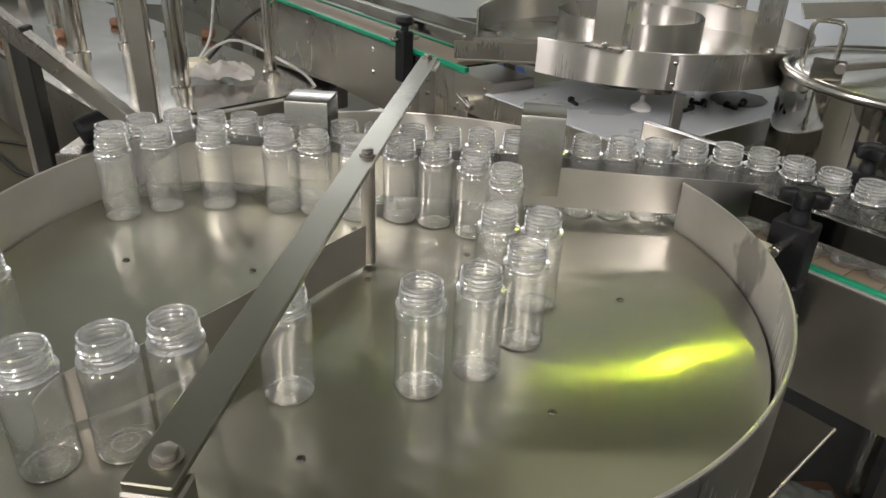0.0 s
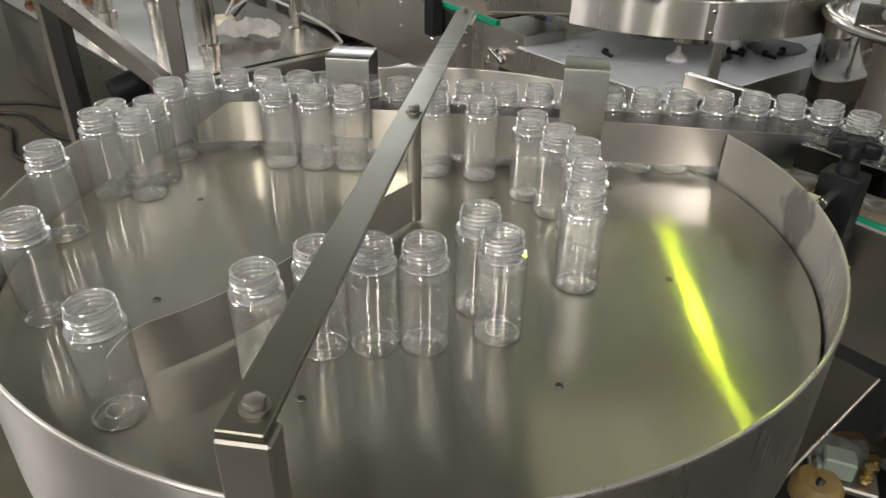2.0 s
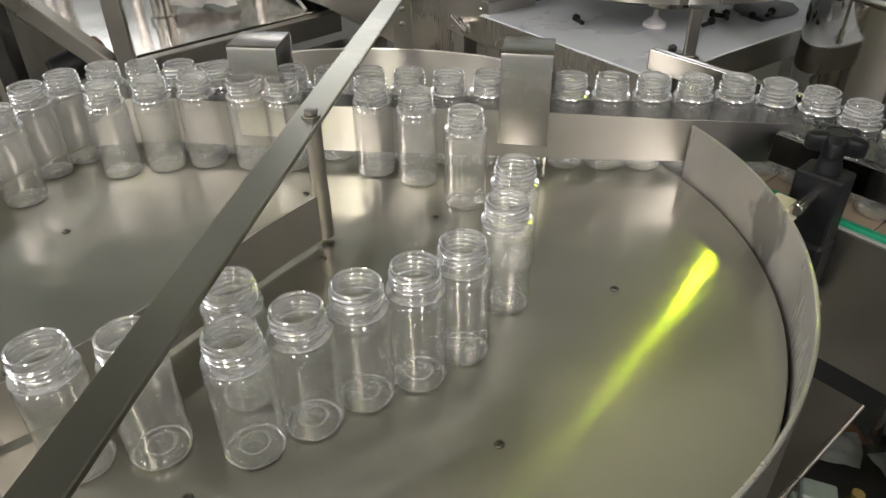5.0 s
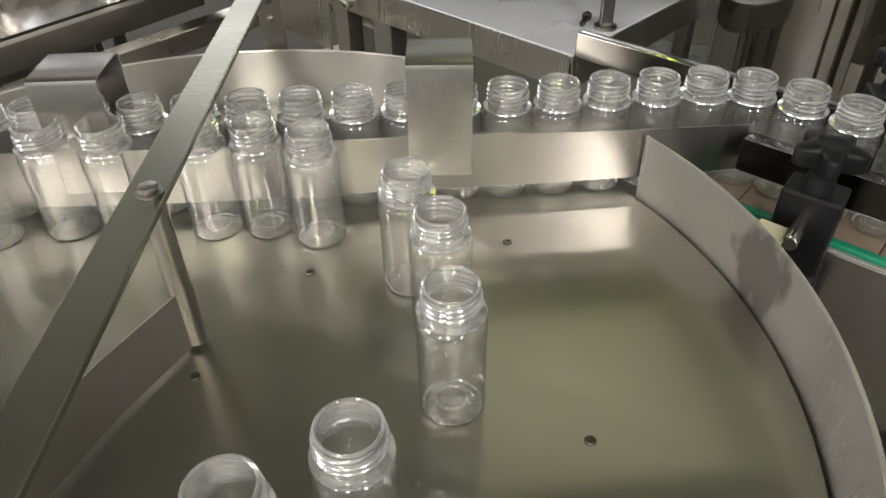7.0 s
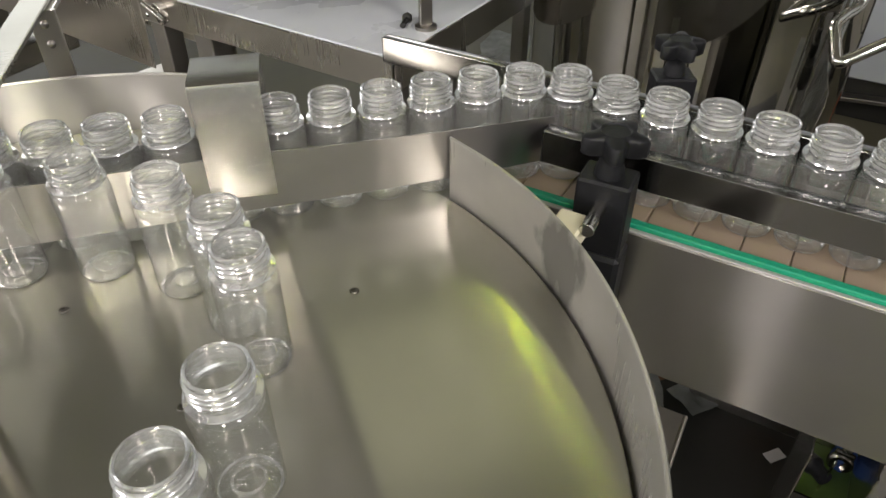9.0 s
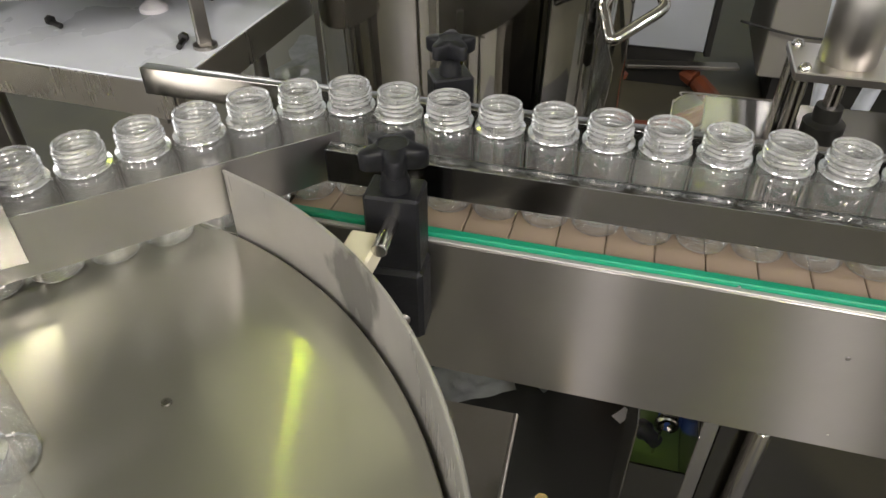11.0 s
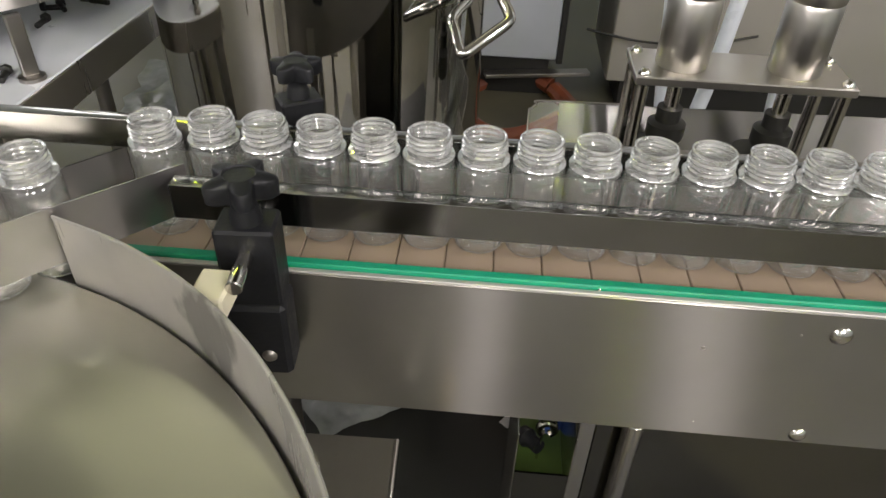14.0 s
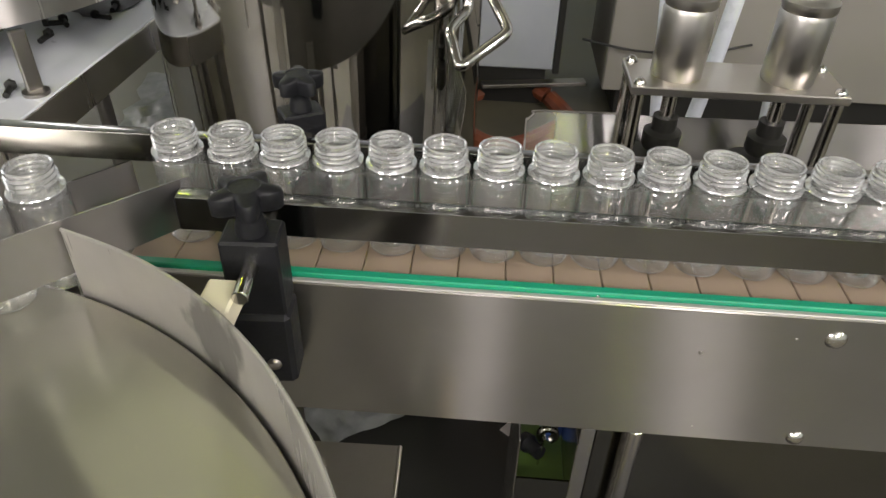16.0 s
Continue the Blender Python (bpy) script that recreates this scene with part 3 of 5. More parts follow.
# ---- the bottle ----
def bottle_parts(parent):
    R = 0.0205
    base = [(0, 0.0035), (0.006, 0.0032), (0.012, 0.0022), (0.016, 0.0006), (0.0178, 0.0001), (0.0195, 0.0009), (R - 0.0001, 0.0032), (R, 0.006)]
    body = [(R - 0.0003, 0.012), (R - 0.0004, 0.03), (R - 0.0003, 0.055), (R, 0.066), (R + 0.0001, 0.070), (0.0199, 0.0735), (0.0187, 0.0757), (0.0172, 0.0768), (0.0164, 0.0775)]
    b = part("body", lathe(base[-1:] + body, 40), CLEAR, parent)
    part("base", lathe(base, 40), BASEP, parent)
    part("foot_ring", lathe([(0.0168, 0.0004), (0.0178, 0.0), (0.0190, 0.0006), (0.0180, 0.0012)], 36, None, None, True), THREAD, parent)
    part("base_ring", lathe([(0.0085, 0.0042), (0.0095, 0.0046), (0.0105, 0.0040), (0.0095, 0.0037)], 28, None, None, True), CLEARN, b)
    neck = [(0.0164, 0.0775), (0.0162, 0.0806), (0.0160, 0.082), (0.0160, 0.0965), (0.0159, 0.0978), (0.0153, 0.0981), (0.0146, 0.0978), (0.0144, 0.0965), (0.0144, 0.080), (0.0152, 0.0775)]
    n = part("neck", lathe(neck, 40), CLEARN, parent)
    part("collar", lathe([(0.0163, 0.0779), (0.0192, 0.0783), (0.0201, 0.0792), (0.0197, 0.0800), (0.0163, 0.0809)], 40), THREAD, n)
    helix = []
    for i in range(85):
        a = 2 * math.pi * i / 28
        helix.append((0.0164 * math.cos(a), 0.0164 * math.sin(a), 0.0835 + 0.0037 * i / 28))
    t = bmesh.new()
    rings = []
    for i, (x, y, z) in enumerate(helix):
        k = min(1.0, i / 6, (84 - i) / 6)
        c = x / 0.0164, y / 0.0164
        rings.append([t.verts.new((c[0] * (0.0159 + dr * k), c[1] * (0.0159 + dr * k), z + dz)) for dr, dz in ((0, -0.0012), (0.0014, -0.0007), (0.0018, 0.0), (0.0013, 0.0007), (0, 0.0012))])
    for a, b in zip(rings, rings[1:]):
        for k in range(4):
            t.faces.new((a[k], a[k + 1], b[k + 1], b[k]))
    part("thread", t, THREAD, n)
    part("lip", lathe([(0.0158, 0.0966), (0.0163, 0.0973), (0.0163, 0.0981), (0.0153, 0.0987), (0.0144, 0.0981), (0.0144, 0.0968)], 40), THREAD, n)


LABEL = "empty clear plastic bottle with an open threaded neck"
proto = thing("bottle", LABEL, "bottle", None, "bottles on the line")
bottle_parts(proto)
for o in proto.children_recursive:
    o.data.transform(Matrix.Diagonal((1, 1, 0.988, 1)))

# ---- the conveyor: x runs along it, y across it ----
CONV = pose(0, 0, 0, 0, 0, -49.22)
conv = thing("slat_conveyor", "stainless slat conveyor with green wear strips", "conveyor", CONV)
part("front_side_plate", box((0.10, 0.4035, -0.153), (1.10, 0.4065, -0.0055), 0.0008), FACE, conv, "long dark brushed side plate")
part("front_flange", box((0.10, 0.4035, -0.0052), (1.10, 0.4085, -0.0032), 0.0006), FLANGE, conv)
part("back_side_plate", box((0.10, 0.5135, -0.153), (1.10, 0.5165, -0.0055), 0.0008), FACE, conv)
part("wear_strip", box((0.10, 0.4088, -0.010), (1.10, 0.4172, 0.0004), 0.001), GREEN, conv, "green plastic wear strip")
part("wear_strip", box((0.10, 0.5008, -0.010), (1.10, 0.5092, 0.0004), 0.001), GREEN, conv, "green plastic wear strip")
part("bed", box((0.14, 0.42, -0.09), (1.0, 0.498, -0.075), 0.001), DULL, conv)
for sx, sz, r in ((0.684, -0.026, 0.0085), (0.689, -0.1425, 0.0075), (0.168, -0.03, 0.006)):
    part("screw", dome_head(r, 0.004, facing((sx, 0.4034, sz), (0, -1, 0))), BRIGHT, conv)
for sx, sz, r in ((0.587, -0.0495, 0.002), (0.655, -0.028, 0.0012), (0.60, -0.137, 0.001)):
    part("rivet", dome_head(r, 0.0006, facing((sx, 0.4034, sz), (0, -1, 0))), DULL, conv)
part("strip_pin", dome_head(0.0015, 0.001, facing((0.499, 0.4087, -0.003), (0, -1, 0))), BRIGHT, conv)
for sx in (0.2, 1.02):
    for sy in (0.42, 0.50):
        part("leg", box((sx - 0.018, sy - 0.018, FLOOR), (sx + 0.018, sy + 0.018, -0.09), 0.003), DULL, conv)
PITCH = 0.0381
TOPRUN, RHO, S0 = 0.92, 0.02247, 0.125
slat_me = mesh_of(box((-0.0187, 0.4183, -0.002), (0.0187, 0.4997, 0.002), 0.0009), "slat", SLAT)
slats = []
for i in range(52):
    o = new("slat", slat_me)
    o.parent = conv
    slats.append(o)


def guide_rail(name, label, y0, y1, z0, z1, s0, s1):
    g = thing(name, label, "guide rail", CONV, "conveyor guide rails")
    w = 0.0014
    bm = bmesh.new()
    ends = []
    for sx in (s0, s1):
        outer = [bm.verts.new((sx, y, z)) for y, z in ((y0, z0), (y1, z0), (y1, z1), (y0, z1))]
        inner = [bm.verts.new((sx, y, z)) for y, z in ((y0 + w, z0 + w), (y1 - w, z0 + w), (y1 - w, z1 - w), (y0 + w, z1 - w))]
        ends.append((outer, inner))
        for k in range(4):
            bm.faces.new((outer[k], outer[(k + 1) % 4], inner[(k + 1) % 4], inner[k]))
    for k in range(4):
        j = (k + 1) % 4
        bm.faces.new((ends[0][0][k], ends[0][0][j], ends[1][0][j], ends[1][0][k]))
        bm.faces.new((ends[0][1][k], ends[1][1][k], ends[1][1][j], ends[0][1][j]))
    bmesh.ops.bevel(bm, geom=[e for e in bm.edges if abs(e.verts[0].co.x - e.verts[1].co.x) > 0.1], offset=0.0004, segments=2, affect="EDGES", profile=0.5)
    part("tube", bm, RAILD, g)
    part("end_cap", box((s0 - 0.0012, y0 + 0.0002, z0 + 0.0002), (s0, y1 - 0.0002, z1 - 0.0002), 0.0003), BLACK, g)
    return g


guide_rail("guide_rail", "polished square steel rail before the bottles", 0.4235, 0.4385, 0.0242, 0.054, 0.172, 1.08)
guide_rail("guide_rail", "polished square steel rail behind the bottles", 0.4825, 0.4945, 0.048, 0.0735, -0.03, 1.08)


def star_knob(z):
    t = bmesh.new()
    n = 60
    rings = []
    for zz, k in ((0, 0.90), (0.0015, 0.98), (0.0125, 1.0), (0.0145, 0.96), (0.0158, 0.84)):
        rings.append([t.verts.new((k * (0.0205 + 0.0058 * math.cos(5 * 2 * math.pi * i / n)) * math.cos(2 * math.pi * i / n), k * (0.0205 + 0.0058 * math.cos(5 * 2 * math.pi * i / n)) * math.sin(2 * math.pi * i / n), z + zz)) for i in range(n)])
    rings.append([t.verts.new((0.0115 * math.cos(2 * math.pi * i / n), 0.0115 * math.sin(2 * math.pi * i / n), z + 0.0172)) for i in range(n)])
    rings.append([t.verts.new((0.0105 * math.cos(2 * math.pi * i / n), 0.0105 * math.sin(2 * math.pi * i / n), z + 0.0160)) for i in range(n)])
    for a, b in zip(rings, rings[1:]):
        for i in range(n):
            t.faces.new((a[i], a[(i + 1) % n], b[(i + 1) % n], b[i]))
    t.faces.new(rings[0][::-1])
    t.faces.new(rings[-1])
    return t


def rail_clamp(m, label, tip, back, zrod):
    c = thing("rail_clamp", label, "clamp", m, "rail clamps")
    bm = box((-0.021, -0.016, -0.0125), (0.021, 0.016, 0.055), 0.002)
    part("block", bm, BLACK, c)
    t = box((-0.0225, -0.0175, -0.085), (0.0225, 0.0175, -0.0125), 0.004)
    part("foot", t, BLACK, c)
    part("foot_screw", dome_head(0.006, 0.003, facing((0.006, -0.0176, -0.062), (0, -1, 0))), DULL, c)
    part("stem", lathe([(0, 0.05), (0.012, 0.05), (0.011, 0.062), (0.0095, 0.066), (0.0095, 0.074), (0.012, 0.078), (0, 0.078)], 24), BLACK, c)
    part("star_knob", star_knob(0.076), BLACK, c, "black star-shaped plastic knob")
    part("rod", rod((0.0, tip, zrod), (0.0, back, zrod), 0.006), BRIGHT, c, "round steel rod")
    return c


rail_clamp(CONV @ pose(0.243, 0.386, 0.0, 0, 0, 4), "black plastic clamp with star knob by the turntable rim", -0.05, 0.037, 0.034)
rail_clamp(CONV @ pose(0.246, 0.532, 0.033, 0, 0, 30) @ Matrix.Diagonal((0.85, 0.85, 0.85, 1)), "black plastic clamp with star knob behind the bottles", -0.037, 0.03, 0.03)

# ---- under the conveyor ----
cab = thing("lower_panel", "dull steel cabinet panel under the conveyor", "cabinet", CONV)
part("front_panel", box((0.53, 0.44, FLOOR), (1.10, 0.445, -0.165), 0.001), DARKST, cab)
part("edge_trim", box((0.514, 0.437, FLOOR), (0.5295, 0.45, -0.165), 0.001), BRIGHT, cab)
part("pipe", rod((0.560, 0.426, -0.55), (0.560, 0.426, -0.17), 0.0095), BRIGHT, cab)
# added dark slab: stands in for the shaded floor below the conveyor
mat = solo("floor_mat", box((0.35, -0.55, FLOOR + 0.0005), (1.5, 0.75, FLOOR + 0.009), 0.003), RUBBER, "flat dark slab added for the shade on the floor below the conveyor", "mat")
tb = thing("tool_bin", "open steel bin holding tools under the conveyor", "bin", CONV)
# front alone in darker steel, its colour offsetting the window light on it
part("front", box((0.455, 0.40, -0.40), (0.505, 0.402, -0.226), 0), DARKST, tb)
part("back", box((0.455, 0.498, -0.40), (0.505, 0.50, -0.17), 0.0006), STEEL, tb)
part("side", box((0.4532, 0.40, -0.40), (0.4548, 0.50, -0.17), 0.0005), STEEL, tb)
part("side", box((0.5052, 0.40, -0.40), (0.5068, 0.50, -0.17), 0.0005), STEEL, tb)
part("bottom", box((0.455, 0.402, -0.262), (0.505, 0.498, -0.258), 0.0005), GREENB, tb)
part("stand", box((0.47, 0.42, FLOOR), (0.53, 0.48, -0.40), 0.002), DULL, tb)
m = CONV @ pose(0.486, 0.448, -0.2185, -8, 5, 0)
bm = box((-0.0045, -0.002, 0.012), (0.0045, 0.002, 0.085), 0.001)
tube([(0.0075 * math.cos(radians(a)), 0, 0.0075 * math.sin(radians(a))) for a in range(-60, 241, 30)], 0.0042, bm, 8)
box((-0.0085, -0.0025, 0.006), (0.0085, 0.0025, 0.014), 0.0012, bm)
rest = box((-0.004, -0.002, -0.0435), (-0.002, 0.002, 0.0), 0.0005)
merge(bm, rest)
solo("spanner", bm, BRIGHT, "small open-ended steel spanner standing in the tool bin", "tool", m)
solo("black_fitting", lathe([(0, 0), (0.012, 0), (0.014, 0.012), (0.01, 0.02), (0.01, 0.035), (0, 0.036)], 16, None, pose(0, 0, 0, 80, 0, 0)), BLACK, "black plastic fitting lying in the tool bin", "fitting", CONV @ pose(0.464, 0.462, -0.246, 0, 0, 40) @ Matrix.Diagonal((0.75, 0.75, 0.75, 1)))
solo("blue_stopper", lathe([(0, 0), (0.011, 0), (0.012, 0.01), (0.01, 0.02), (0, 0.021)], 16), BLUE, "blue plastic stopper in the tool bin", "stopper", CONV @ pose(0.494, 0.482, -0.257))


vu = thing("valve_unit", "small valve unit with brass fittings on a steel stand", "valve", pose(0.462, -0.078, -0.245, 0, 0, -20) @ Matrix.Diagonal((0.75, 0.75, 0.75, 1)))
part("stand", rod((0, 0, (FLOOR + 0.245) / 0.75), (0, 0, -0.03), 0.012), DULL, vu)
part("housing", lathe([(0, -0.03), (0.03, -0.03), (0.036, -0.022), (0.036, 0.0), (0.028, 0.012), (0.012, 0.016), (0, 0.016)], 28, None, pose(-0.02, -0.02, 0)), OCHRE, vu, "ochre cast valve housing")
part("coil_box", box((-0.018, 0.0, 0.0), (0.026, 0.034, 0.034), 0.003), CASE, vu, "pale green-grey coil box")
part("coil_plug", box((-0.026, -0.004, 0.002), (-0.0185, 0.016, 0.022), 0.002), CASE, vu)
for x, y in ((0.042, 0.01), (0.05, 0.03)):
    f = part("fitting", lathe([(0, 0), (0.009, 0), (0.009, 0.006), (0.006, 0.008), (0.006, 0.02), (0.008, 0.022), (0.008, 0.03), (0, 0.03)], 16, None, pose(x, y, 0.004)), BRASS, vu, "brass push-in fitting")
    part("nut", hex_head(0.011, 0.006, pose(x, y, 0.012)), BRASS, f)
part("manifold", box((-0.03, -0.012, -0.012), (0.062, 0.046, 0.0), 0.003), DULL, vu)
solo("valve_hose", tube([(0.443, -0.091, -0.232), (0.436, -0.10, -0.25), (0.45, -0.115, -0.36), (0.46, -0.12, -0.5), (0.48, -0.13, FLOOR + 0.006)], 0.0042), RUBBER, "thin black hose hanging from the valve unit", "hose")


def crumpled(w, h, up, seed, n=14):
    t = bmesh.new()
    g = []
    for i in range(n + 1):
        row = []
        for j in range(n + 1):
            x, y = (i / n - 0.5) * w, (j / n - 0.5) * h
            k = noise.noise((x * 22 + seed, y * 22, seed)) * 0.5 + noise.noise((x * 60, y * 60 + seed, seed)) * 0.25
            row.append(t.verts.new((x + 0.1 * w * noise.noise((y * 14, seed, x * 9)), y + 0.1 * h * noise.noise((x * 14, seed + 4, y * 8)), up * (0.55 + k) * (1 - 0.6 * max(abs(2 * i / n - 1), abs(2 * j / n - 1)) ** 2))))
        g.append(row)
    for i in range(n):
        for j in range(n):
            t.faces.new((g[i][j], g[i + 1][j], g[i + 1][j + 1], g[i][j + 1]))
    bmesh.ops.solidify(t, geom=t.faces[:], thickness=0.001)
    return t


solo("plastic_sheet", crumpled(0.17, 0.09, 0.03, 2.0, 20), FILM, "crumpled clear plastic film lying on the dark floor slab", "plastic sheet", pose(0.755, 0.385, FLOOR + 0.0105, 0, 0, -20))
solo("plastic_sheet", crumpled(0.12, 0.07, 0.035, 6.0, 16), FILM, "crumpled clear plastic film lying on the dark floor slab", "plastic sheet", pose(0.905, 0.325, FLOOR + 0.0105, 0, 0, 10))
solo("plastic_sheet", crumpled(0.5, 0.3, 0.04, 5.0), FILM, "crumpled clear plastic film on the floor", "plastic sheet", pose(1.15, 1.75, FLOOR + 0.003, 0, 0, 50))
solo("paper_scrap", crumpled(0.035, 0.02, 0.006, 8.0, 5), PAPER, "small white paper scrap on the floor", "scrap", pose(0.938, 0.172, FLOOR + 0.0105))
solo("board_scrap", crumpled(0.12, 0.05, 0.006, 9.0, 6), BROWN, "brown board scrap on the floor", "scrap", pose(0.80, 0.40, FLOOR + 0.0105))
bagm = bmesh.new()
lathe([(0, 0), (0.10, 0), (0.125, 0.03), (0.11, 0.07), (0.05, 0.09), (0, 0.092)], 20, bagm)
for v in bagm.verts:
    v.co += 0.02 * Vector((noise.noise(v.co * 14), noise.noise(v.co * 14 + Vector((5, 0, 0))), noise.noise(v.co * 11 + Vector((0, 7, 0)))))
    v.co.z = max(v.co.z, 0)
bag = thing("orange_bag", "orange and red plastic bag on the floor below the conveyor", "bag", pose(1.06, 0.28, FLOOR + 0.0095))
part("sack", bagm, BAGM, bag)
patch = bmesh.new()
lathe([(0, 0.0), (0.05, -0.002), (0.075, -0.012), (0.078, -0.02), (0, -0.02)], 18, patch)
for v in patch.verts:
    v.co += 0.012 * Vector((noise.noise(v.co * 18), noise.noise(v.co * 18 + Vector((5, 0, 0))), noise.noise(v.co * 15 + Vector((0, 7, 0)))))
part("print", patch, RED, bag, "red printed face", pose(0.0, -0.01, 0.105))

# ---- the tank ----
TK = (0.885, 0.565)
tank = thing("steel_tank", "polished stainless tank with a rolled rim and lid", "tank", pose(*TK, 0.028))
Rk = 0.238
part("body", lathe([(0, -0.44), (0.2, -0.44), (Rk - 0.01, -0.425), (Rk, -0.40), (Rk, 0.06), (Rk - 0.004, 0.06), (Rk - 0.004, -0.3)], 96), TANKST, tank)
part("rim", lathe([(Rk + 0.002 + 0.009 * math.cos(a), 0.066 + 0.009 * math.sin(a)) for a in np.linspace(0, 6.0, 14)], 96, None, None, True), BRIGHT, tank, "rolled steel rim")
part("lid", lathe([(0, 0.072), (0.16, 0.0715), (0.215, 0.070), (Rk - 0.012, 0.066), (Rk - 0.006, 0.060), (Rk - 0.006, 0.056), (0, 0.062)], 96), LIDST, tank, "flat bright lid")
part("seam", box((-0.2385, -0.01, -0.40), (-0.232, 0.0, 0.055), 0.001, None, pose(0, 0, 0, 0, 0, 40)), BRIGHT, tank)
u = Vector((0.823, -0.568, 0))
p0 = Vector((-0.205, 0.06, 0.069))
up = Vector((0, 0, 1))
hl = [p0, p0 + up * 0.06 + u * 0.001, p0 + up * 0.074 + u * 0.004, p0 + up * 0.078 + u * 0.012, p0 + up * 0.078 + u * 0.038, p0 + up * 0.074 + u * 0.047, p0 + up * 0.06 + u * 0.05, p0 + u * 0.05]
part("lid_handle", tube(hl, 0.0042), BRIGHT, tank, "upright loop handle of bent bar")
hinge = part("hinge_plate", box((-0.024, -0.002, 0.0), (0.024, 0.002, 0.045), 0.0012, None, pose(-0.222, -0.062, 0.063, 0, 0, -34)), BRIGHT, tank)
part("hinge_pin", rod((-0.212, -0.079, 0.096), (-0.196, -0.055, 0.096), 0.008), DULL, hinge)
part("lid_strap", box((0, -0.014, 0.0), (0.40, 0.014, 0.012), 0.002, None, pose(-0.214, -0.058, 0.09, 0, 2.0, 29.7)), STEEL, tank)
hp = [(0.06, -0.225, 0.055), (0.056, -0.24, 0.034), (0.05, -0.247, 0.015), (0.02, -0.255, 0.006), (0.002, -0.264, 0.0), (-0.008, -0.28, -0.008), (-0.021, -0.302, -0.021), (-0.019, -0.307, -0.023), (-0.012, -0.309, -0.021), (0.012, -0.314, -0.01), (0.04, -0.318, 0.001), (0.05, -0.317, 0.006), (0.056, -0.31, 0.01), (0.07, -0.284, 0.02), (0.082, -0.25, 0.04), (0.088, -0.222, 0.055)]
part("side_handle", tube(hp, 0.0072, None, 12), BRIGHT, tank, "bent round-bar carrying handle")
for a in (30, 150, 270):
    c, s = math.cos(radians(a)), math.sin(radians(a))
    part("leg", rod((0.17 * c, 0.17 * s, FLOOR - 0.028), (0.17 * c, 0.17 * s, -0.43), 0.016), BRIGHT, tank)

# ---- the white work table and the second turntable on it ----
WT = pose(0.410, 0.545, -0.043, 0, 0, 38.5)
wtab = thing("work_table", "steel-framed work table with a soiled white top", "table", WT)
part("tabletop", box((0, 0, -0.012), (1.2, 0.42, 0), 0.002), WHITE, wtab, "white tabletop with oil stains")
part("frame_rail", box((0, -0.004, -0.05), (1.2, -0.0005, -0.001), 0.001), STEEL, wtab)
part("frame_rail", box((-0.004, 0, -0.05), (-0.0005, 0.42, -0.001), 0.001), STEEL, wtab)
part("under_rail", box((0.0, 0.02, -0.06), (1.18, 0.05, -0.015), 0.001), DULL, wtab)
for lx, ly in ((0.03, 0.03), (0.03, 0.39), (1.17, 0.03), (1.17, 0.39)):
    part("leg", box((lx - 0.02, ly - 0.02, FLOOR + 0.043), (lx + 0.02, ly + 0.02, -0.015), 0.002), DULL, wtab)
for lx, ly, a in ((0.099, 0.05, 20), (0.106, 0.259, 70), (0.336, 0.122, 110), (0.273, 0.106, 5), (0.338, 0.11, 40), (0.373, 0.067, 80), (0.415, 0.072, 15)):
    bm = rod((-0.012, 0, 0.005), (0.012, 0, 0.005), 0.004)
    hex_head(0.0075, 0.007, facing((0.012, 0, 0.0072), (1, 0, 0)), bm)
    solo("bolt", bm, RUBBER, "dark loose bolt lying on the white table", "bolt", WT @ pose(lx, ly, 0.0005, 0, 0, a), "loose bolts")
# the dark stain on the tabletop, built as a thin flat shape
bm = lathe([(0, 0), (0.09, 0), (0.1, 0.002), (0.06, 0.004), (0, 0.004)], 24)
for v in bm.verts:
    v.co.x *= 1 + 0.3 * noise.noise((v.co.y * 20, v.co.x * 9, 2))
solo("oil_rag", bm, RUBBER, "dark oil stain on the white table, built as a thin flat shape", "rag", WT @ pose(0.455, 0.105, 0.0006) @ Matrix.Diagonal((0.75, 0.55, 0.6, 1)))
solo("white_funnel", lathe([(0, 0.03), (0.004, 0.03), (0.005, 0.018), (0.02, 0.006), (0.021, 0), (0, 0)], 24), PAPER, "small white plastic funnel upturned on the table", "funnel", WT @ pose(0.205, 0.168, 0.0006))

drum = thing("second_turntable", "stainless round bottle turntable standing behind", "machine", Matrix.Translation((0.475, 0.971, 0.084)) @ Matrix.Diagonal((0.774, 0.774, 0.774, 1)))
shell = [(0.448 * math.cos(radians(a)), 0.448 * math.sin(radians(a))) for a in np.arange(-134.0, 186.0, 3.0)]
part("drum_wall", sheet(shell, -0.05, 0.030, 0.003), DRUMST, drum)
part("drum_edge", tube([(x, y, 0.0305) for x, y in shell[::2]], 0.0022, None, 6), DRUMST, drum)
part("outlet_guide", box((-0.51, -0.3255, -0.026), (-0.312, -0.3225, 0.016), 0.0008), STEEL, drum, "straight guide strip at the outlet")
part("outlet_guide", box((-0.46, -0.20, -0.03), (-0.14, -0.197, 0.0), 0.0008), DULL, drum)
part("outlet_floor", box((-0.50, -0.32, -0.034), (-0.30, -0.205, -0.030), 0.0008), STEEL_FLAT, drum)
part("drum_floor", lathe([(0, -0.04), (0.446, -0.04), (0.446, -0.05), (0, -0.05)], 72), LIDST, drum)
part("inner_ring", lathe([(0.20, -0.038), (0.20, 0.045), (0.197, 0.045), (0.197, -0.038)], 64, None, pose(-0.02, 0.02, 0)), DRUMST, drum)
seam = part("seam_strip", box((-0.009, -0.4525, -0.05), (0.009, -0.4505, 0.03), 0.0006, None, pose(0, 0, 0, 0, 0, -2.5)), SATIN, drum)
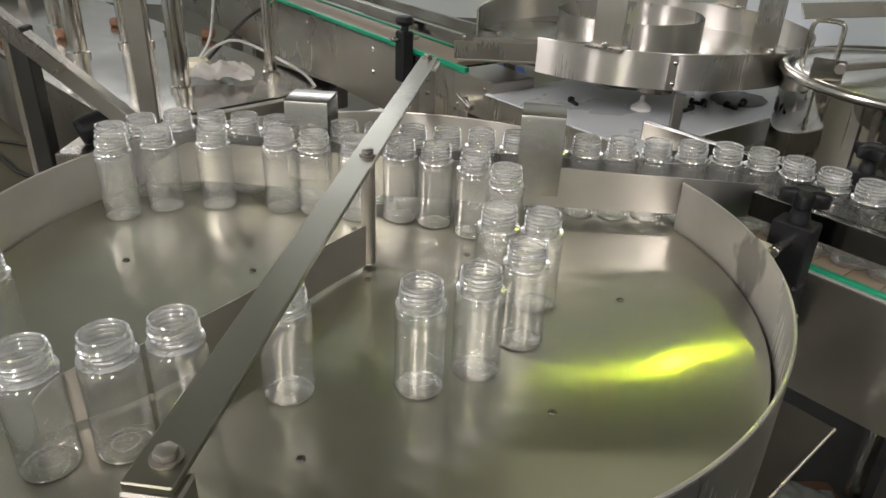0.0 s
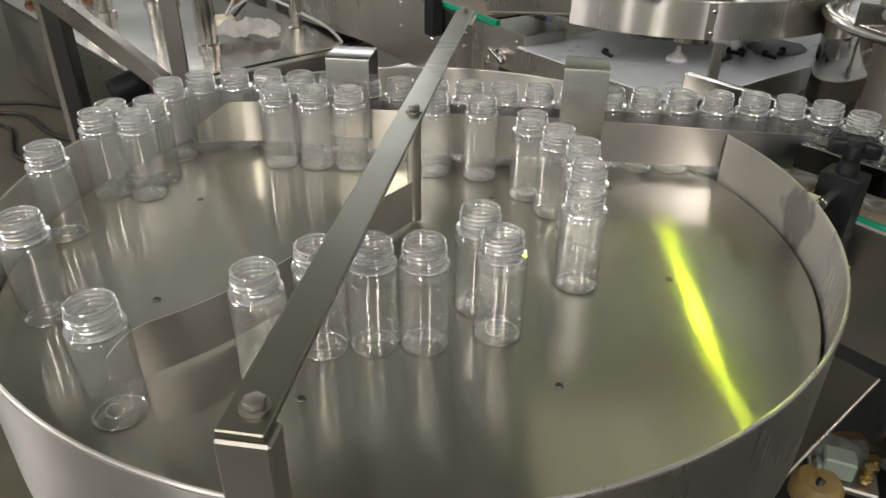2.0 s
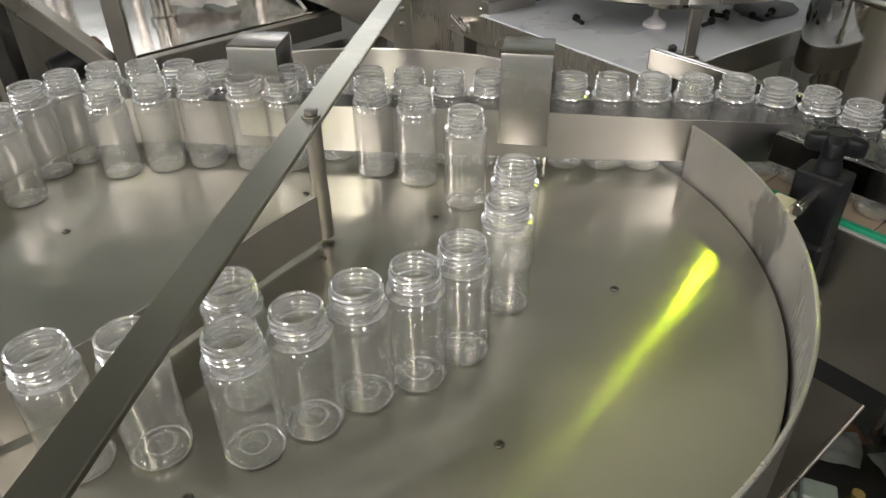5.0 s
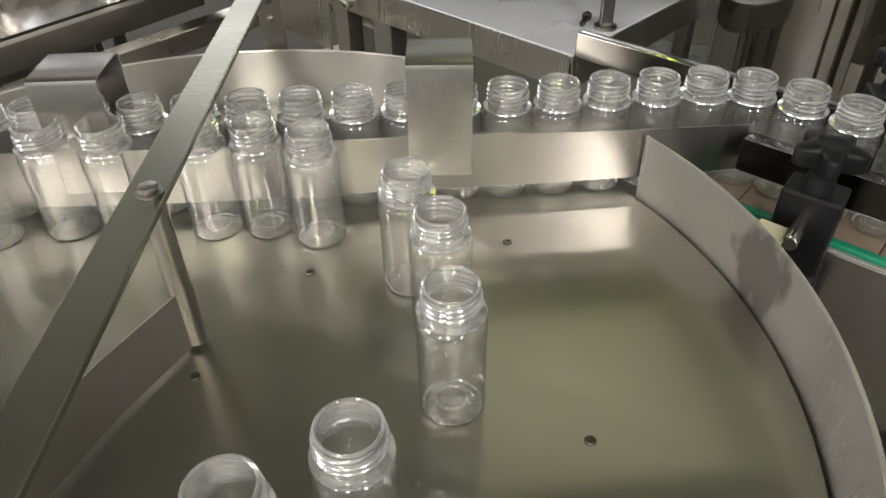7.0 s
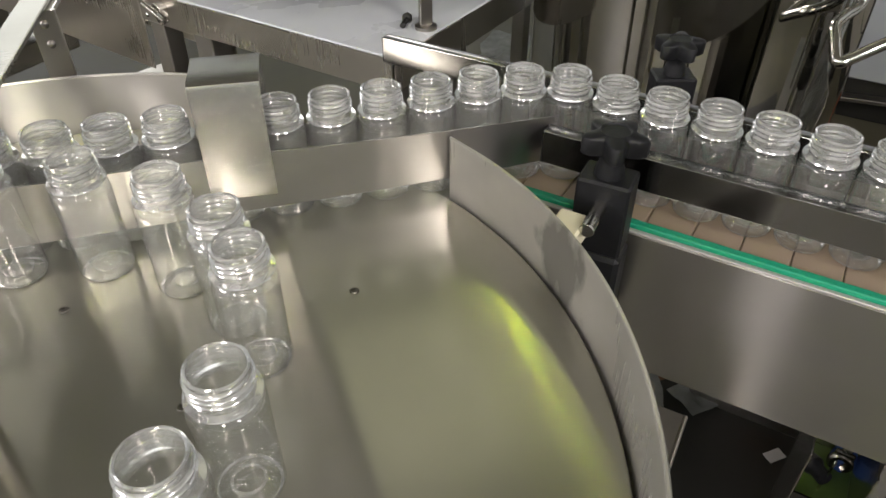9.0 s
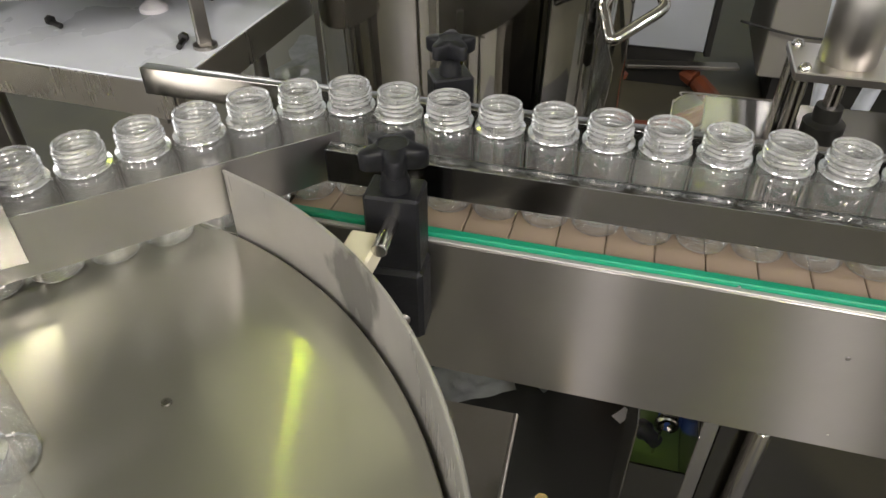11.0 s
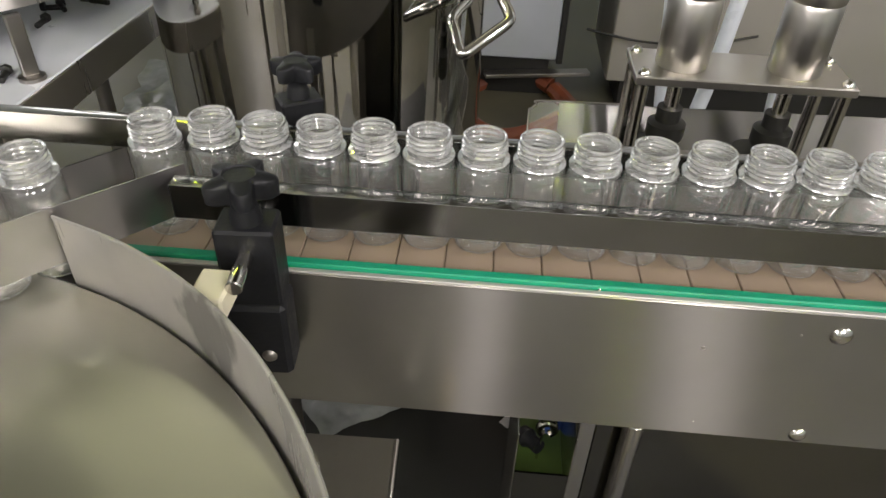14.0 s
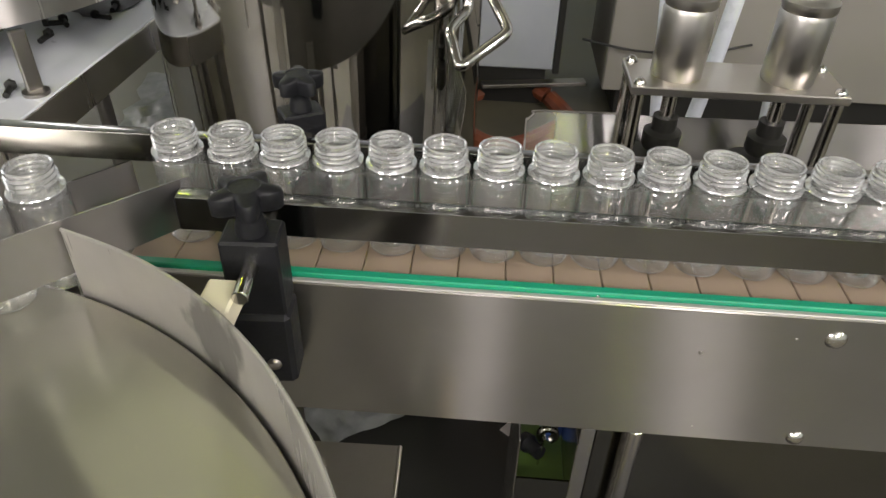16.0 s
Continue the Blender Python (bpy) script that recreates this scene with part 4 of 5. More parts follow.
for z in (-0.035, 0.012):
    part("bolt", dome_head(0.006, 0.004, pose(0, 0, 0, 0, 0, -2.5) @ facing((0.004, -0.4525, z), (0, -1, 0))), BRIGHT, seam)
part("hub", lathe([(0, -0.0895), (0.09, -0.0895), (0.1, -0.08), (0.08, -0.06), (0.08, -0.05), (0, -0.05)], 32, None, pose(-0.06, -0.22, 0)), RUBBER, drum)
part("hub_ring", lathe([(0.03, -0.088), (0.05, -0.088), (0.05, -0.06), (0.03, -0.06)], 24, None, pose(-0.01, -0.3, 0), True), BRIGHT, drum)
for a in (-112, -64, 40, 130):
    c, s = math.cos(radians(a)), math.sin(radians(a))
    b = part("post", box((-0.035, -0.003, 0.0), (0.035, 0.003, 0.43), 0.001, None, pose(0.44 * c, 0.44 * s, 0.03, 0, 0, a + 80)), STEEL, drum)
    part("foot_plate", box((-0.045, -0.03, 0.0), (0.045, 0.012, 0.004), 0.001, None, pose(0.44 * c, 0.44 * s, 0.0325, 0, 0, a + 80)), STEEL, drum)
    part("foot_bolt", hex_head(0.009, 0.01, pose(0.462 * c, 0.462 * s, 0.0365)), BRIGHT, drum)
part("arm", box((0, -0.02, 0), (0.36, 0.02, 0.004), 0.001, None, pose(0.34, -0.22, 0.10, 60, 0, 20)), STEEL, drum)
part("leg", box((-0.001, -0.447, -0.163), (0.023, -0.435, -0.058), 0.002), DULL, drum, "flat leg bolted to the table")
part("leg_foot", lathe([(0, -0.1638), (0.021, -0.1638), (0.021, -0.158), (0.012, -0.155), (0, -0.155)], 16, None, pose(0.011, -0.441, 0)), DULL, drum)
for a in (35, 145):
    c, s = math.cos(radians(a)), math.sin(radians(a))
    part("leg", rod((0.4 * c, 0.4 * s, (FLOOR - 0.084) / 0.774), (0.4 * c, 0.4 * s, -0.05), 0.02), DULL, drum)

# ---- the conveyor behind the turntable ----
BC = pose(0.163, 0.872, 0.003, 0, 0, 125.7)
bconv = thing("rear_conveyor", "stainless conveyor with a boxed drive end", "conveyor", BC)
part("end_box", box((-0.004, -0.118, -0.108), (0.135, 0, -0.022), 0.002), STEEL_FLAT, bconv, "boxed drive end of steel sheet")
part("side_plate", box((0.1355, -0.003, -0.20), (2.2, 0.0, -0.02), 0.001), STEEL, bconv)
part("side_plate", box((0.1355, -0.125, -0.20), (2.2, -0.122, -0.02), 0.001), STEEL, bconv)
part("wear_strip", box((0.095, -0.012, -0.0275), (2.2, -0.0, -0.012), 0.001), GREEN, bconv, "green plastic wear strip")
part("wear_strip", box((0.16, -0.12, -0.0275), (2.2, -0.108, -0.012), 0.001), GREEN, bconv, "green plastic wear strip")
part("belt", box((0.16, -0.107, -0.026), (2.2, -0.0125, -0.016), 0.001), SLAT, bconv)
for y in (0.0, -0.10):
    part("guide_tube", box((0.12, y - 0.018, 0.03), (2.2, y - 0.006, 0.055), 0.002), BRIGHT, bconv)
for x, z in ((0.02, -0.04), (0.022, -0.096), (0.115, -0.096)):
    part("screw", dome_head(0.0045, 0.003, facing((x, 0.0005, z), (0, 1, 0))), BRIGHT, bconv)
for x in (0.35, 0.5, 0.9):
    for z in (-0.05, -0.11):
        part("screw", dome_head(0.007, 0.004, facing((x, 0.0005, z), (0, 1, 0))), BRIGHT, bconv)
cl = part("latch", rod((0.065, 0.0, -0.075), (0.065, 0.016, -0.075), 0.012), BRIGHT, bconv, "small steel turn latch")
part("latch_wing", rod((0.04, 0.02, -0.085), (0.09, 0.02, -0.066), 0.005), BRIGHT, cl)
part("latch_nut", hex_head(0.011, 0.012, facing((0.047, 0.012, -0.082), (0, 1, 0))), BRIGHT, cl)
part("clamp_block", box((0.30, 0.002, -0.09), (0.335, 0.035, 0.03), 0.004), BLACK, bconv, "black plastic rail clamp")
part("clamp_knob", lathe([(0, 0), (0.02, 0), (0.024, 0.008), (0.018, 0.018), (0, 0.02)], 10, None, pose(0.317, 0.018, 0.045)), BLACK, bconv)
part("clamp_stem", rod((0.317, 0.018, 0.025), (0.317, 0.018, 0.05), 0.009), BLACK, bconv)
part("clamp_rod", rod((0.317, -0.02, 0.012), (0.317, 0.055, 0.012), 0.006), BRIGHT, bconv)
for x in (0.1, 1.6):
    for y in (-0.02, -0.105):
        part("leg", box((x - 0.018, y - 0.018, FLOOR - 0.003), (x + 0.018, y + 0.018, -0.107), 0.002), DULL, bconv)
part("stay", box((0.0, -0.06, -0.3), (0.02, -0.04, -0.108), 0.002), DULL, bconv)
part("stay_foot", box((0.0, -0.06, FLOOR - 0.003), (0.02, -0.04, -0.3), 0.002), DULL, bconv)

# ---- the filling unit behind the conveyor ----
fill = thing("filling_unit", "stainless filling unit with two pump cylinders", "machine", CONV)
part("top_plate", box((0.60, 0.915, -0.062), (0.895, 1.02, -0.05), 0.0015), STEEL_FLAT, fill, "wet steel top plate")
for sx in (0.612, 0.883):
    for sy in (0.927, 1.008):
        p = part("post", rod((sx, sy, -0.36), (sx, sy, -0.062), 0.0095), BRIGHT, fill)
        part("post_cap", dome_head(0.009, 0.009, pose(sx, sy, -0.05)), BRIGHT, p)
for sx in (0.668, 0.822):
    p = part("cylinder", lathe([(0, -0.05), (0.034, -0.05), (0.036, -0.047), (0.036, 0.042), (0.034, 0.048), (0.036, 0.051), (0.036, 0.062), (0.03, 0.067), (0.012, 0.069), (0.012, 0.095), (0, 0.095)], 40, None, pose(sx, 0.968, 0)), SATIN, fill, "satin steel pump cylinder")
    part("fitting", rod((sx - 0.03, 0.968, 0.085), (sx + 0.03, 0.968, 0.085), 0.012), BRIGHT, p)
    part("piston_rod", rod((sx, 0.968, -0.30), (sx, 0.968, -0.062), 0.0105), BRIGHT, fill)
    part("coupler", lathe([(0, -0.165), (0.026, -0.165), (0.028, -0.16), (0.028, -0.14), (0.018, -0.136), (0.018, -0.115), (0, -0.115)], 24, None, pose(sx, 0.968, 0)), RUBBER, fill, "black rubber coupler")
    part("coupler_base", lathe([(0, -0.22), (0.034, -0.22), (0.036, -0.2), (0.03, -0.175), (0, -0.175)], 24, None, pose(sx - 0.02, 0.968, 0)), RUBBER, fill)
part("deck", box((0.30, 0.86, -0.375), (1.2, 1.18, -0.36), 0.002), DULL, fill)
tilt = pose(0.52, 1.09, -0.178, 0, 0, 2.1) @ pose(0, 0, 0, -30, 0, 0)
plate = box((0, 0.0, -0.2), (0.66, 0.004, 0.0), 0.001)
plate.transform(tilt)
part("splash_plate", plate, SPLASH, fill, "wet steel splash plate")
flap = bmesh.new()
edge = [(-0.05, -0.2), (-0.05, -0.03), (-0.046, -0.014), (-0.037, -0.005), (-0.025, 0.001), (0.14, 0.001), (0.14, -0.2)]
bmesh.ops.solidify(flap, geom=[flap.faces.new([flap.verts.new((x, -0.003, z)) for x, z in edge])], thickness=0.0015)
flap.transform(tilt)
part("clear_flap", flap, FLAPM, fill, "clear plastic flap with a rounded corner")
rim = tube([(x, -0.004, z) for x, z in edge[:-1]], 0.0016)
rim.transform(tilt)
part("flap_edge", rim, DULL, fill)
part("body", box((0.32, 0.88, FLOOR), (1.18, 1.16, -0.375), 0.003), DULL, fill)
for sx, sy, k in ((0.70, 1.20, 0.03), (0.80, 1.22, -0.03), (0.90, 1.2, 0.02)):
    bm = tube([(sx, sy, FLOOR), (sx + k, sy, -0.4), (sx, sy, -0.1), (sx - k, sy + 0.02, 0.3), (sx, sy, 0.8)], 0.014, None, 12)
    solo("ribbed_hose", bm, HOSE, "pale ribbed plastic hose behind the filling unit", "hose", CONV, "filler hoses")

# ---- far side: cabinets and clutter ----
c1 = thing("white_cabinet", "plain white steel cabinet standing off the floor", "cabinet", pose(2.03, 0.955, 0, 0, 0, 130.8))
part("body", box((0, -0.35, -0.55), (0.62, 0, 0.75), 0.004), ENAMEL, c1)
part("edge_trim", box((-0.02, -0.35, -0.56), (-0.001, 0.004, 0.75), 0.002), RUBBER, c1)
part("plinth", box((0.02, -0.33, FLOOR), (0.60, -0.03, -0.55), 0.002), RUBBER, c1)
c2 = thing("grey_cabinet", "plain warm grey metal cabinet", "cabinet", pose(2.30, 0.55, 0, 0, 0, 130.8))
part("body", box((-1.2, -0.4, -0.58), (0.33, 0, 1.2), 0.004), GREYP, c2)
part("plinth", box((-1.15, -0.38, FLOOR), (0.28, -0.03, -0.58), 0.002), RUBBER, c2)
pp = thing("partition_panel", "pale blue-white partition panel standing behind the tank", "partition", pose(1.72, 2.55, 0, 0, 0, -28))
part("panel", box((-0.42, -0.012, FLOOR + 0.09), (1.3, 0.012, 1.0), 0.004), PALE, pp)
for x in (-0.4, 1.27):
    st = part("stile", box((x - 0.02, -0.02, FLOOR + 0.02), (x + 0.02, 0.02, 1.02), 0.003), DULL, pp)
    part("foot", box((x - 0.03, -0.16, FLOOR), (x + 0.03, 0.16, FLOOR + 0.02), 0.003), DULL, st)
solo("power_cable", tube([(2.03, 0.86, -0.42), (2.12, 0.72, -0.44), (2.22, 0.58, -0.43), (2.32, 0.47, -0.40)], 0.0035), RUBBER, "thin dark cable across the grey cabinet", "cable")
ring = bmesh.new()
tube([(0.19 * math.cos(a), 0.19 * math.sin(a), 0.03 + 0.02 * math.sin(3 * a)) for a in np.linspace(0, 6.2, 16)], 0.028, ring)
solo("orange_hose_coil", ring, ORANGE, "coiled orange hose lying on the floor", "hose", pose(1.86, 0.98, FLOOR))
for x, y, a, w in ((1.78, 1.13, 30, 0.2), (2.0, 1.0, -38, 0.34), (1.72, 1.28, -30, 0.16)):
    solo("metal_offcut", box((-w / 2, -0.02, 0), (w / 2, 0.02, 0.012), 0.002), DULL, "dull metal offcut lying on the floor", "offcut", pose(x, y, FLOOR + (0.075 if w > 0.3 else 0.001), 0, 0, a), "floor offcuts")
solo("orange_pipe", rod((0, 0, 0), (0, 0, 0.5), 0.03), ORANGE, "orange plastic pipe standing behind the tank", "pipe", pose(1.36, 0.76, FLOOR))
solo("black_sack", crumpled(0.5, 0.4, 0.3, 12.0), RUBBER, "dark plastic sack on the floor behind the filler", "sack", pose(2.0, 0.0, FLOOR + 0.005, 0, 0, 30))

# ---- left side: the machine with the posts ----
lm = thing("post_machine", "machine deck of wet steel with upright posts", "machine")
bm = box((-0.02, 0, -0.02), (0.64, 2.0, 0), 0.002, None, pose(-0.72, 1.09, -0.22, 0, 0, 45))
part("deck", bm, WETDECK, lm, "wet stainless deck")
part("edge_beam", box((0, -0.03, -0.06), (0.66, 0.0, -0.002), 0.002, None, pose(-0.72, 1.075, -0.22, 0, 0, 45)), DULL, lm)
part("edge_beam", box((-0.05, -0.13, -0.10), (0.72, -0.08, -0.05), 0.002, None, pose(-0.72, 1.075, -0.22, 0, 0, 42)), STEEL, lm)
part("ledge", box((-0.02, -0.28, -0.17), (0.9, -0.06, -0.15), 0.002, None, pose(-0.70, 1.05, -0.22, 0, 0, 30)), STEEL_FLAT, lm)
part("base", box((0.1, 0.4, FLOOR + 0.22), (0.56, 1.9, -0.021), 0.01, None, pose(-0.72, 1.09, -0.22, 0, 0, 45)), DULL, lm)
for x, y, r in ((-1.17, 1.78, 0.03), (-1.08, 1.95, 0.02), (-1.02, 1.98, 0.02), (-0.70, 1.42, 0.026), (-0.49, 1.63, 0.018), (-0.62, 2.05, 0.02), (-1.0, 2.2, 0.03), (-1.45, 2.2, 0.03)):
    p = part("post", rod((x, y, -0.22), (x, y, 0.9), r), BRIGHT, lm, "")
    part("post_collar", lathe([(r, 0), (r + 0.008, 0), (r + 0.008, 0.014), (r, 0.018)], 24, None, pose(x, y, -0.22)), BRIGHT, p)
solo("paper_sheet", crumpled(0.18, 0.13, 0.085, 21.0, 22), PAPER, "crumpled white tissue lying on the wet deck", "tissue", pose(-0.615, 1.53, -0.214, 0, 0, 15))
solo("cream_cap", lathe([(0, 0), (0.04, 0), (0.042, 0.004), (0.04, 0.02), (0.02, 0.022), (0, 0.021)], 24), PUCK, "round cream plastic cap on the wet deck", "cap", pose(-0.75, 1.71, -0.2195))
for i, pts in enumerate((((-0.74, 1.71, -0.195), (-0.70, 1.74, -0.10), (-0.68, 1.8, 0.2), (-0.66, 1.85, 0.6)), ((-0.74, 1.72, -0.196), (-0.62, 1.70, -0.13), (-0.45, 1.62, -0.17), (-0.36, 1.55, -0.2), (-0.3, 1.5, -0.26)), ((-0.71, 1.7, -0.195), (-0.6, 1.78, -0.08), (-0.45, 1.85, 0.05), (-0.4, 1.9, 0.4)))):
    solo("air_line", tube(pts, 0.0048), HOSED if i < 2 else RUBBER, "thin plastic air line looping over the deck", "hose", None, "air lines")
for x, y in ((-1.5, 1.95), (-1.34, 2.05), (-1.25, 2.3), (-0.85, 2.15)):
    solo("brown_block", box((-0.035, -0.025, 0), (0.035, 0.025, 0.03), 0.008), BROWN, "small brown wooden block on the deck", "block", pose(x, y, -0.2195, 0, 0, x * 90), "deck blocks")

sf = thing("strut_frame", "square steel tube frame with a slanting strut", "frame")
part("stile", box((-0.02, -0.02, FLOOR), (0.02, 0.02, 0.6), 0.003, None, pose(-0.635, 1.02, 0, 0, 0, 20)), DULL, sf)
a, b = Vector((-0.97, 1.0, 0.075)), Vector((-0.66, 0.995, -0.19))
t = box((0, -0.02, -0.02), ((b - a).length, 0.02, 0.02), 0.003, None, Matrix.Translation(a) @ (b - a).to_track_quat("X", "Z").to_matrix().to_4x4())
part("strut", t, DULL, sf)
part("dark_stile", box((-0.915, 0.985, FLOOR), (-0.875, 1.03, 0.03), 0.003), RUBBER, sf, "black painted stile with a bright edge")
part("bright_edge", box((-0.932, 0.99, FLOOR), (-0.9155, 1.02, 0.015), 0.002), BRIGHT, sf)
part("foot_rail", box((-0.93, 0.96, FLOOR), (-0.60, 1.06, FLOOR + 0.04), 0.003), DULL, sf)
mo = thing("drive_motor", "small black electric motor with cooling fins", "motor", pose(-0.79, 1.06, -0.215, 0, 75, 40) @ Matrix.Diagonal((0.72, 0.72, 0.72, 1)))
part("body", lathe([(0, -0.06), (0.04, -0.06), (0.047, -0.05)] + [(0.046 + 0.0016 * (i % 2), -0.048 + i * 0.006) for i in range(16)] + [(0.044, 0.052), (0.03, 0.06), (0, 0.06)], 32), BLACK, mo)
part("gearhead", box((-0.04, -0.04, 0.06), (0.04, 0.04, 0.12), 0.006), BROWN, mo)
part("stand", box((0.045, -0.03, -0.04), (0.052, 0.03, 0.1), 0.003), DULL, mo)
solo("motor_shelf", box((-0.86, 0.97, FLOOR), (-0.74, 1.11, -0.258), 0.004), DULL, "dull steel pedestal under the motor", "pedestal")
for k in range(3):
    solo("floor_cable", tube([(-2.2 + 0.1 * k, 1.7 + 0.2 * k, FLOOR + 0.008), (-1.75, 1.9 + 0.12 * k, FLOOR + 0.008), (-1.5, 1.6 + 0.22 * k, FLOOR + 0.009), (-1.2, 1.55 + 0.1 * k, FLOOR + 0.008), (-0.95, 1.2, FLOOR + 0.01)], 0.008), RUBBER, "black cable lying across the concrete floor", "cable", None, "floor cables")
far = thing("far_table", "light steel table far back on the concrete floor", "table")
part("top", box((-2.9, 3.0, -0.12), (-2.0, 3.6, -0.08), 0.004), DULL, far)
for x, y in ((-2.85, 3.05), (-2.05, 3.05), (-2.85, 3.55), (-2.05, 3.55)):
    part("leg", box((x - 0.02, y - 0.02, FLOOR), (x + 0.02, y + 0.02, -0.12), 0.002), DULL, far)
solo("blue_crate", box((-0.2, -0.15, 0), (0.2, 0.15, 0.2), 0.01), BLUE, "blue plastic crate standing behind the machines", "crate", pose(0.25, 2.9, FLOOR + 0.001))


# ---- what moves ----
def lane_place(s, cum, pts):
    s = max(0.0, min(s, cum[-1] - 1e-6))
    i = max(k for k in range(len(cum) - 1) if cum[k] <= s)
    f = (s - cum[i]) / (cum[i + 1] - cum[i])
    return pts[i][0] + f * (pts[i + 1][0] - pts[i][0]), pts[i][1] + f * (pts[i + 1][1] - pts[i][1])


def interp(t, rows):
    for a, b in zip(rows, rows[1:]):
        if t <= b[0]:
            f = (t - a[0]) / (b[0] - a[0])
            return a[1] + f * (b[1] - a[1])
    return rows[-1][1]


# how far the queue in the channel has moved on, in metres
QUEUE = [(0, 0.003), (0.5, 0.007), (1, 0.012), (1.5, 0.017), (2, 0.022), (2.5, 0.028), (3, 0.034), (3.5, 0.0345), (5.5, 0.036), (6, 0.039), (6.5, 0.044), (7, 0.046), (8, 0.048), (8.5, 0.057), (9, 0.066), (9.5, 0.084), (12, 0.129), (12.5, 0.139), (13, 0.168), (13.3, 0.169), (15.5, 0.169), (16, 0.181)]
GAP = 0.0417
# how far the bottles still in the channel then hang back
LAG = [(0, 0), (11, 0), (12, 0.014), (12.5, 0.022), (13, 0.055), (13.3, 0.053), (15.5, 0.052), (16, 0.066)]
# the bottle at the bend waits a moment
PAUSE = [(0, 0), (12.5, 0), (13, 0.018), (13.5, 0.004), (16, 0.003)]
# the loop that the other bottles go round: world angle, radius
LOOP = [(-180, 0.345), (-150, 0.342), (-135, 0.325), (-122, 0.29), (-110, 0.232), (-100, 0.205), (-88, 0.182), (-70, 0.172), (-30, 0.17), (20, 0.165), (60, 0.163), (90, 0.163), (105, 0.17), (118, 0.188), (130, 0.225), (142, 0.272), (152, 0.31), (165, 0.335), (180, 0.345)]
TICK = 0.25
TIMES = [round(k * TICK, 3) for k in range(int(16 / TICK) + 1)]


def wrap(a):
    return (a + 180) % 360 - 180


def slip(a):
    """How much of the disc's speed a bottle keeps at that world angle."""
    if -128 < a < -86:
        return 0.42
    if 85 < a < 152:
        return 0.6
    return 1.0


def circling(bottles):
    """Knots of each bottle: seconds, radius, angle on the turning disc. Gives rows for all, none inside another."""
    ks = [[(t, r, p - OMEGA * t) for t, r, p in knots] for knots in bottles]
    now = [(k[0][1], k[0][2]) for k in ks]
    rows = [[] for _ in ks]
    for t in TIMES:
        known = []
        for n, k in enumerate(ks):
            r, a = now[n]
            known.append(t <= k[-1][0])
            if known[n]:
                for p, q in zip(k, k[1:]):
                    if p[0] <= t <= q[0]:
                        f = (t - p[0]) / (q[0] - p[0])
                        r, a = p[1] + f * (q[1] - p[1]), p[2] + f * (q[2] - p[2])
            else:
                for _ in range(5):
                    a -= OMEGA * slip(wrap(a)) * TICK / 5
                r += (interp(wrap(a), LOOP) - r) * 0.35
            now[n] = (r, a)
        at = [Vector((r * math.cos(radians(a)), r * math.sin(radians(a)))) for r, a in now]
        for _ in range(40):
            for m in range(len(at)):
                for n in range(m):
                    gap = at[m] - at[n]
                    if gap.length < 0.0405:
                        push = gap.normalized() * (0.0405 - gap.length) * 0.5
                        wm, wn = (1, 1) if known[m] == known[n] else ((0.3, 1.7) if known[m] else (1.7, 0.3))
                        at[m] += push * wm
                        at[n] -= push * wn
            for p in at:
                if p.length > 0.352:
                    p *= 0.352 / p.length
        for n, p in enumerate(at):
            a = math.degrees(math.atan2(p.y, p.x))
            a += 360 * round((now[n][1] - a) / 360)
            now[n] = (p.length, a)
            rows[n].append((t, pose(p.x, p.y, 0.0004, 0, 0, a)))
    return rows


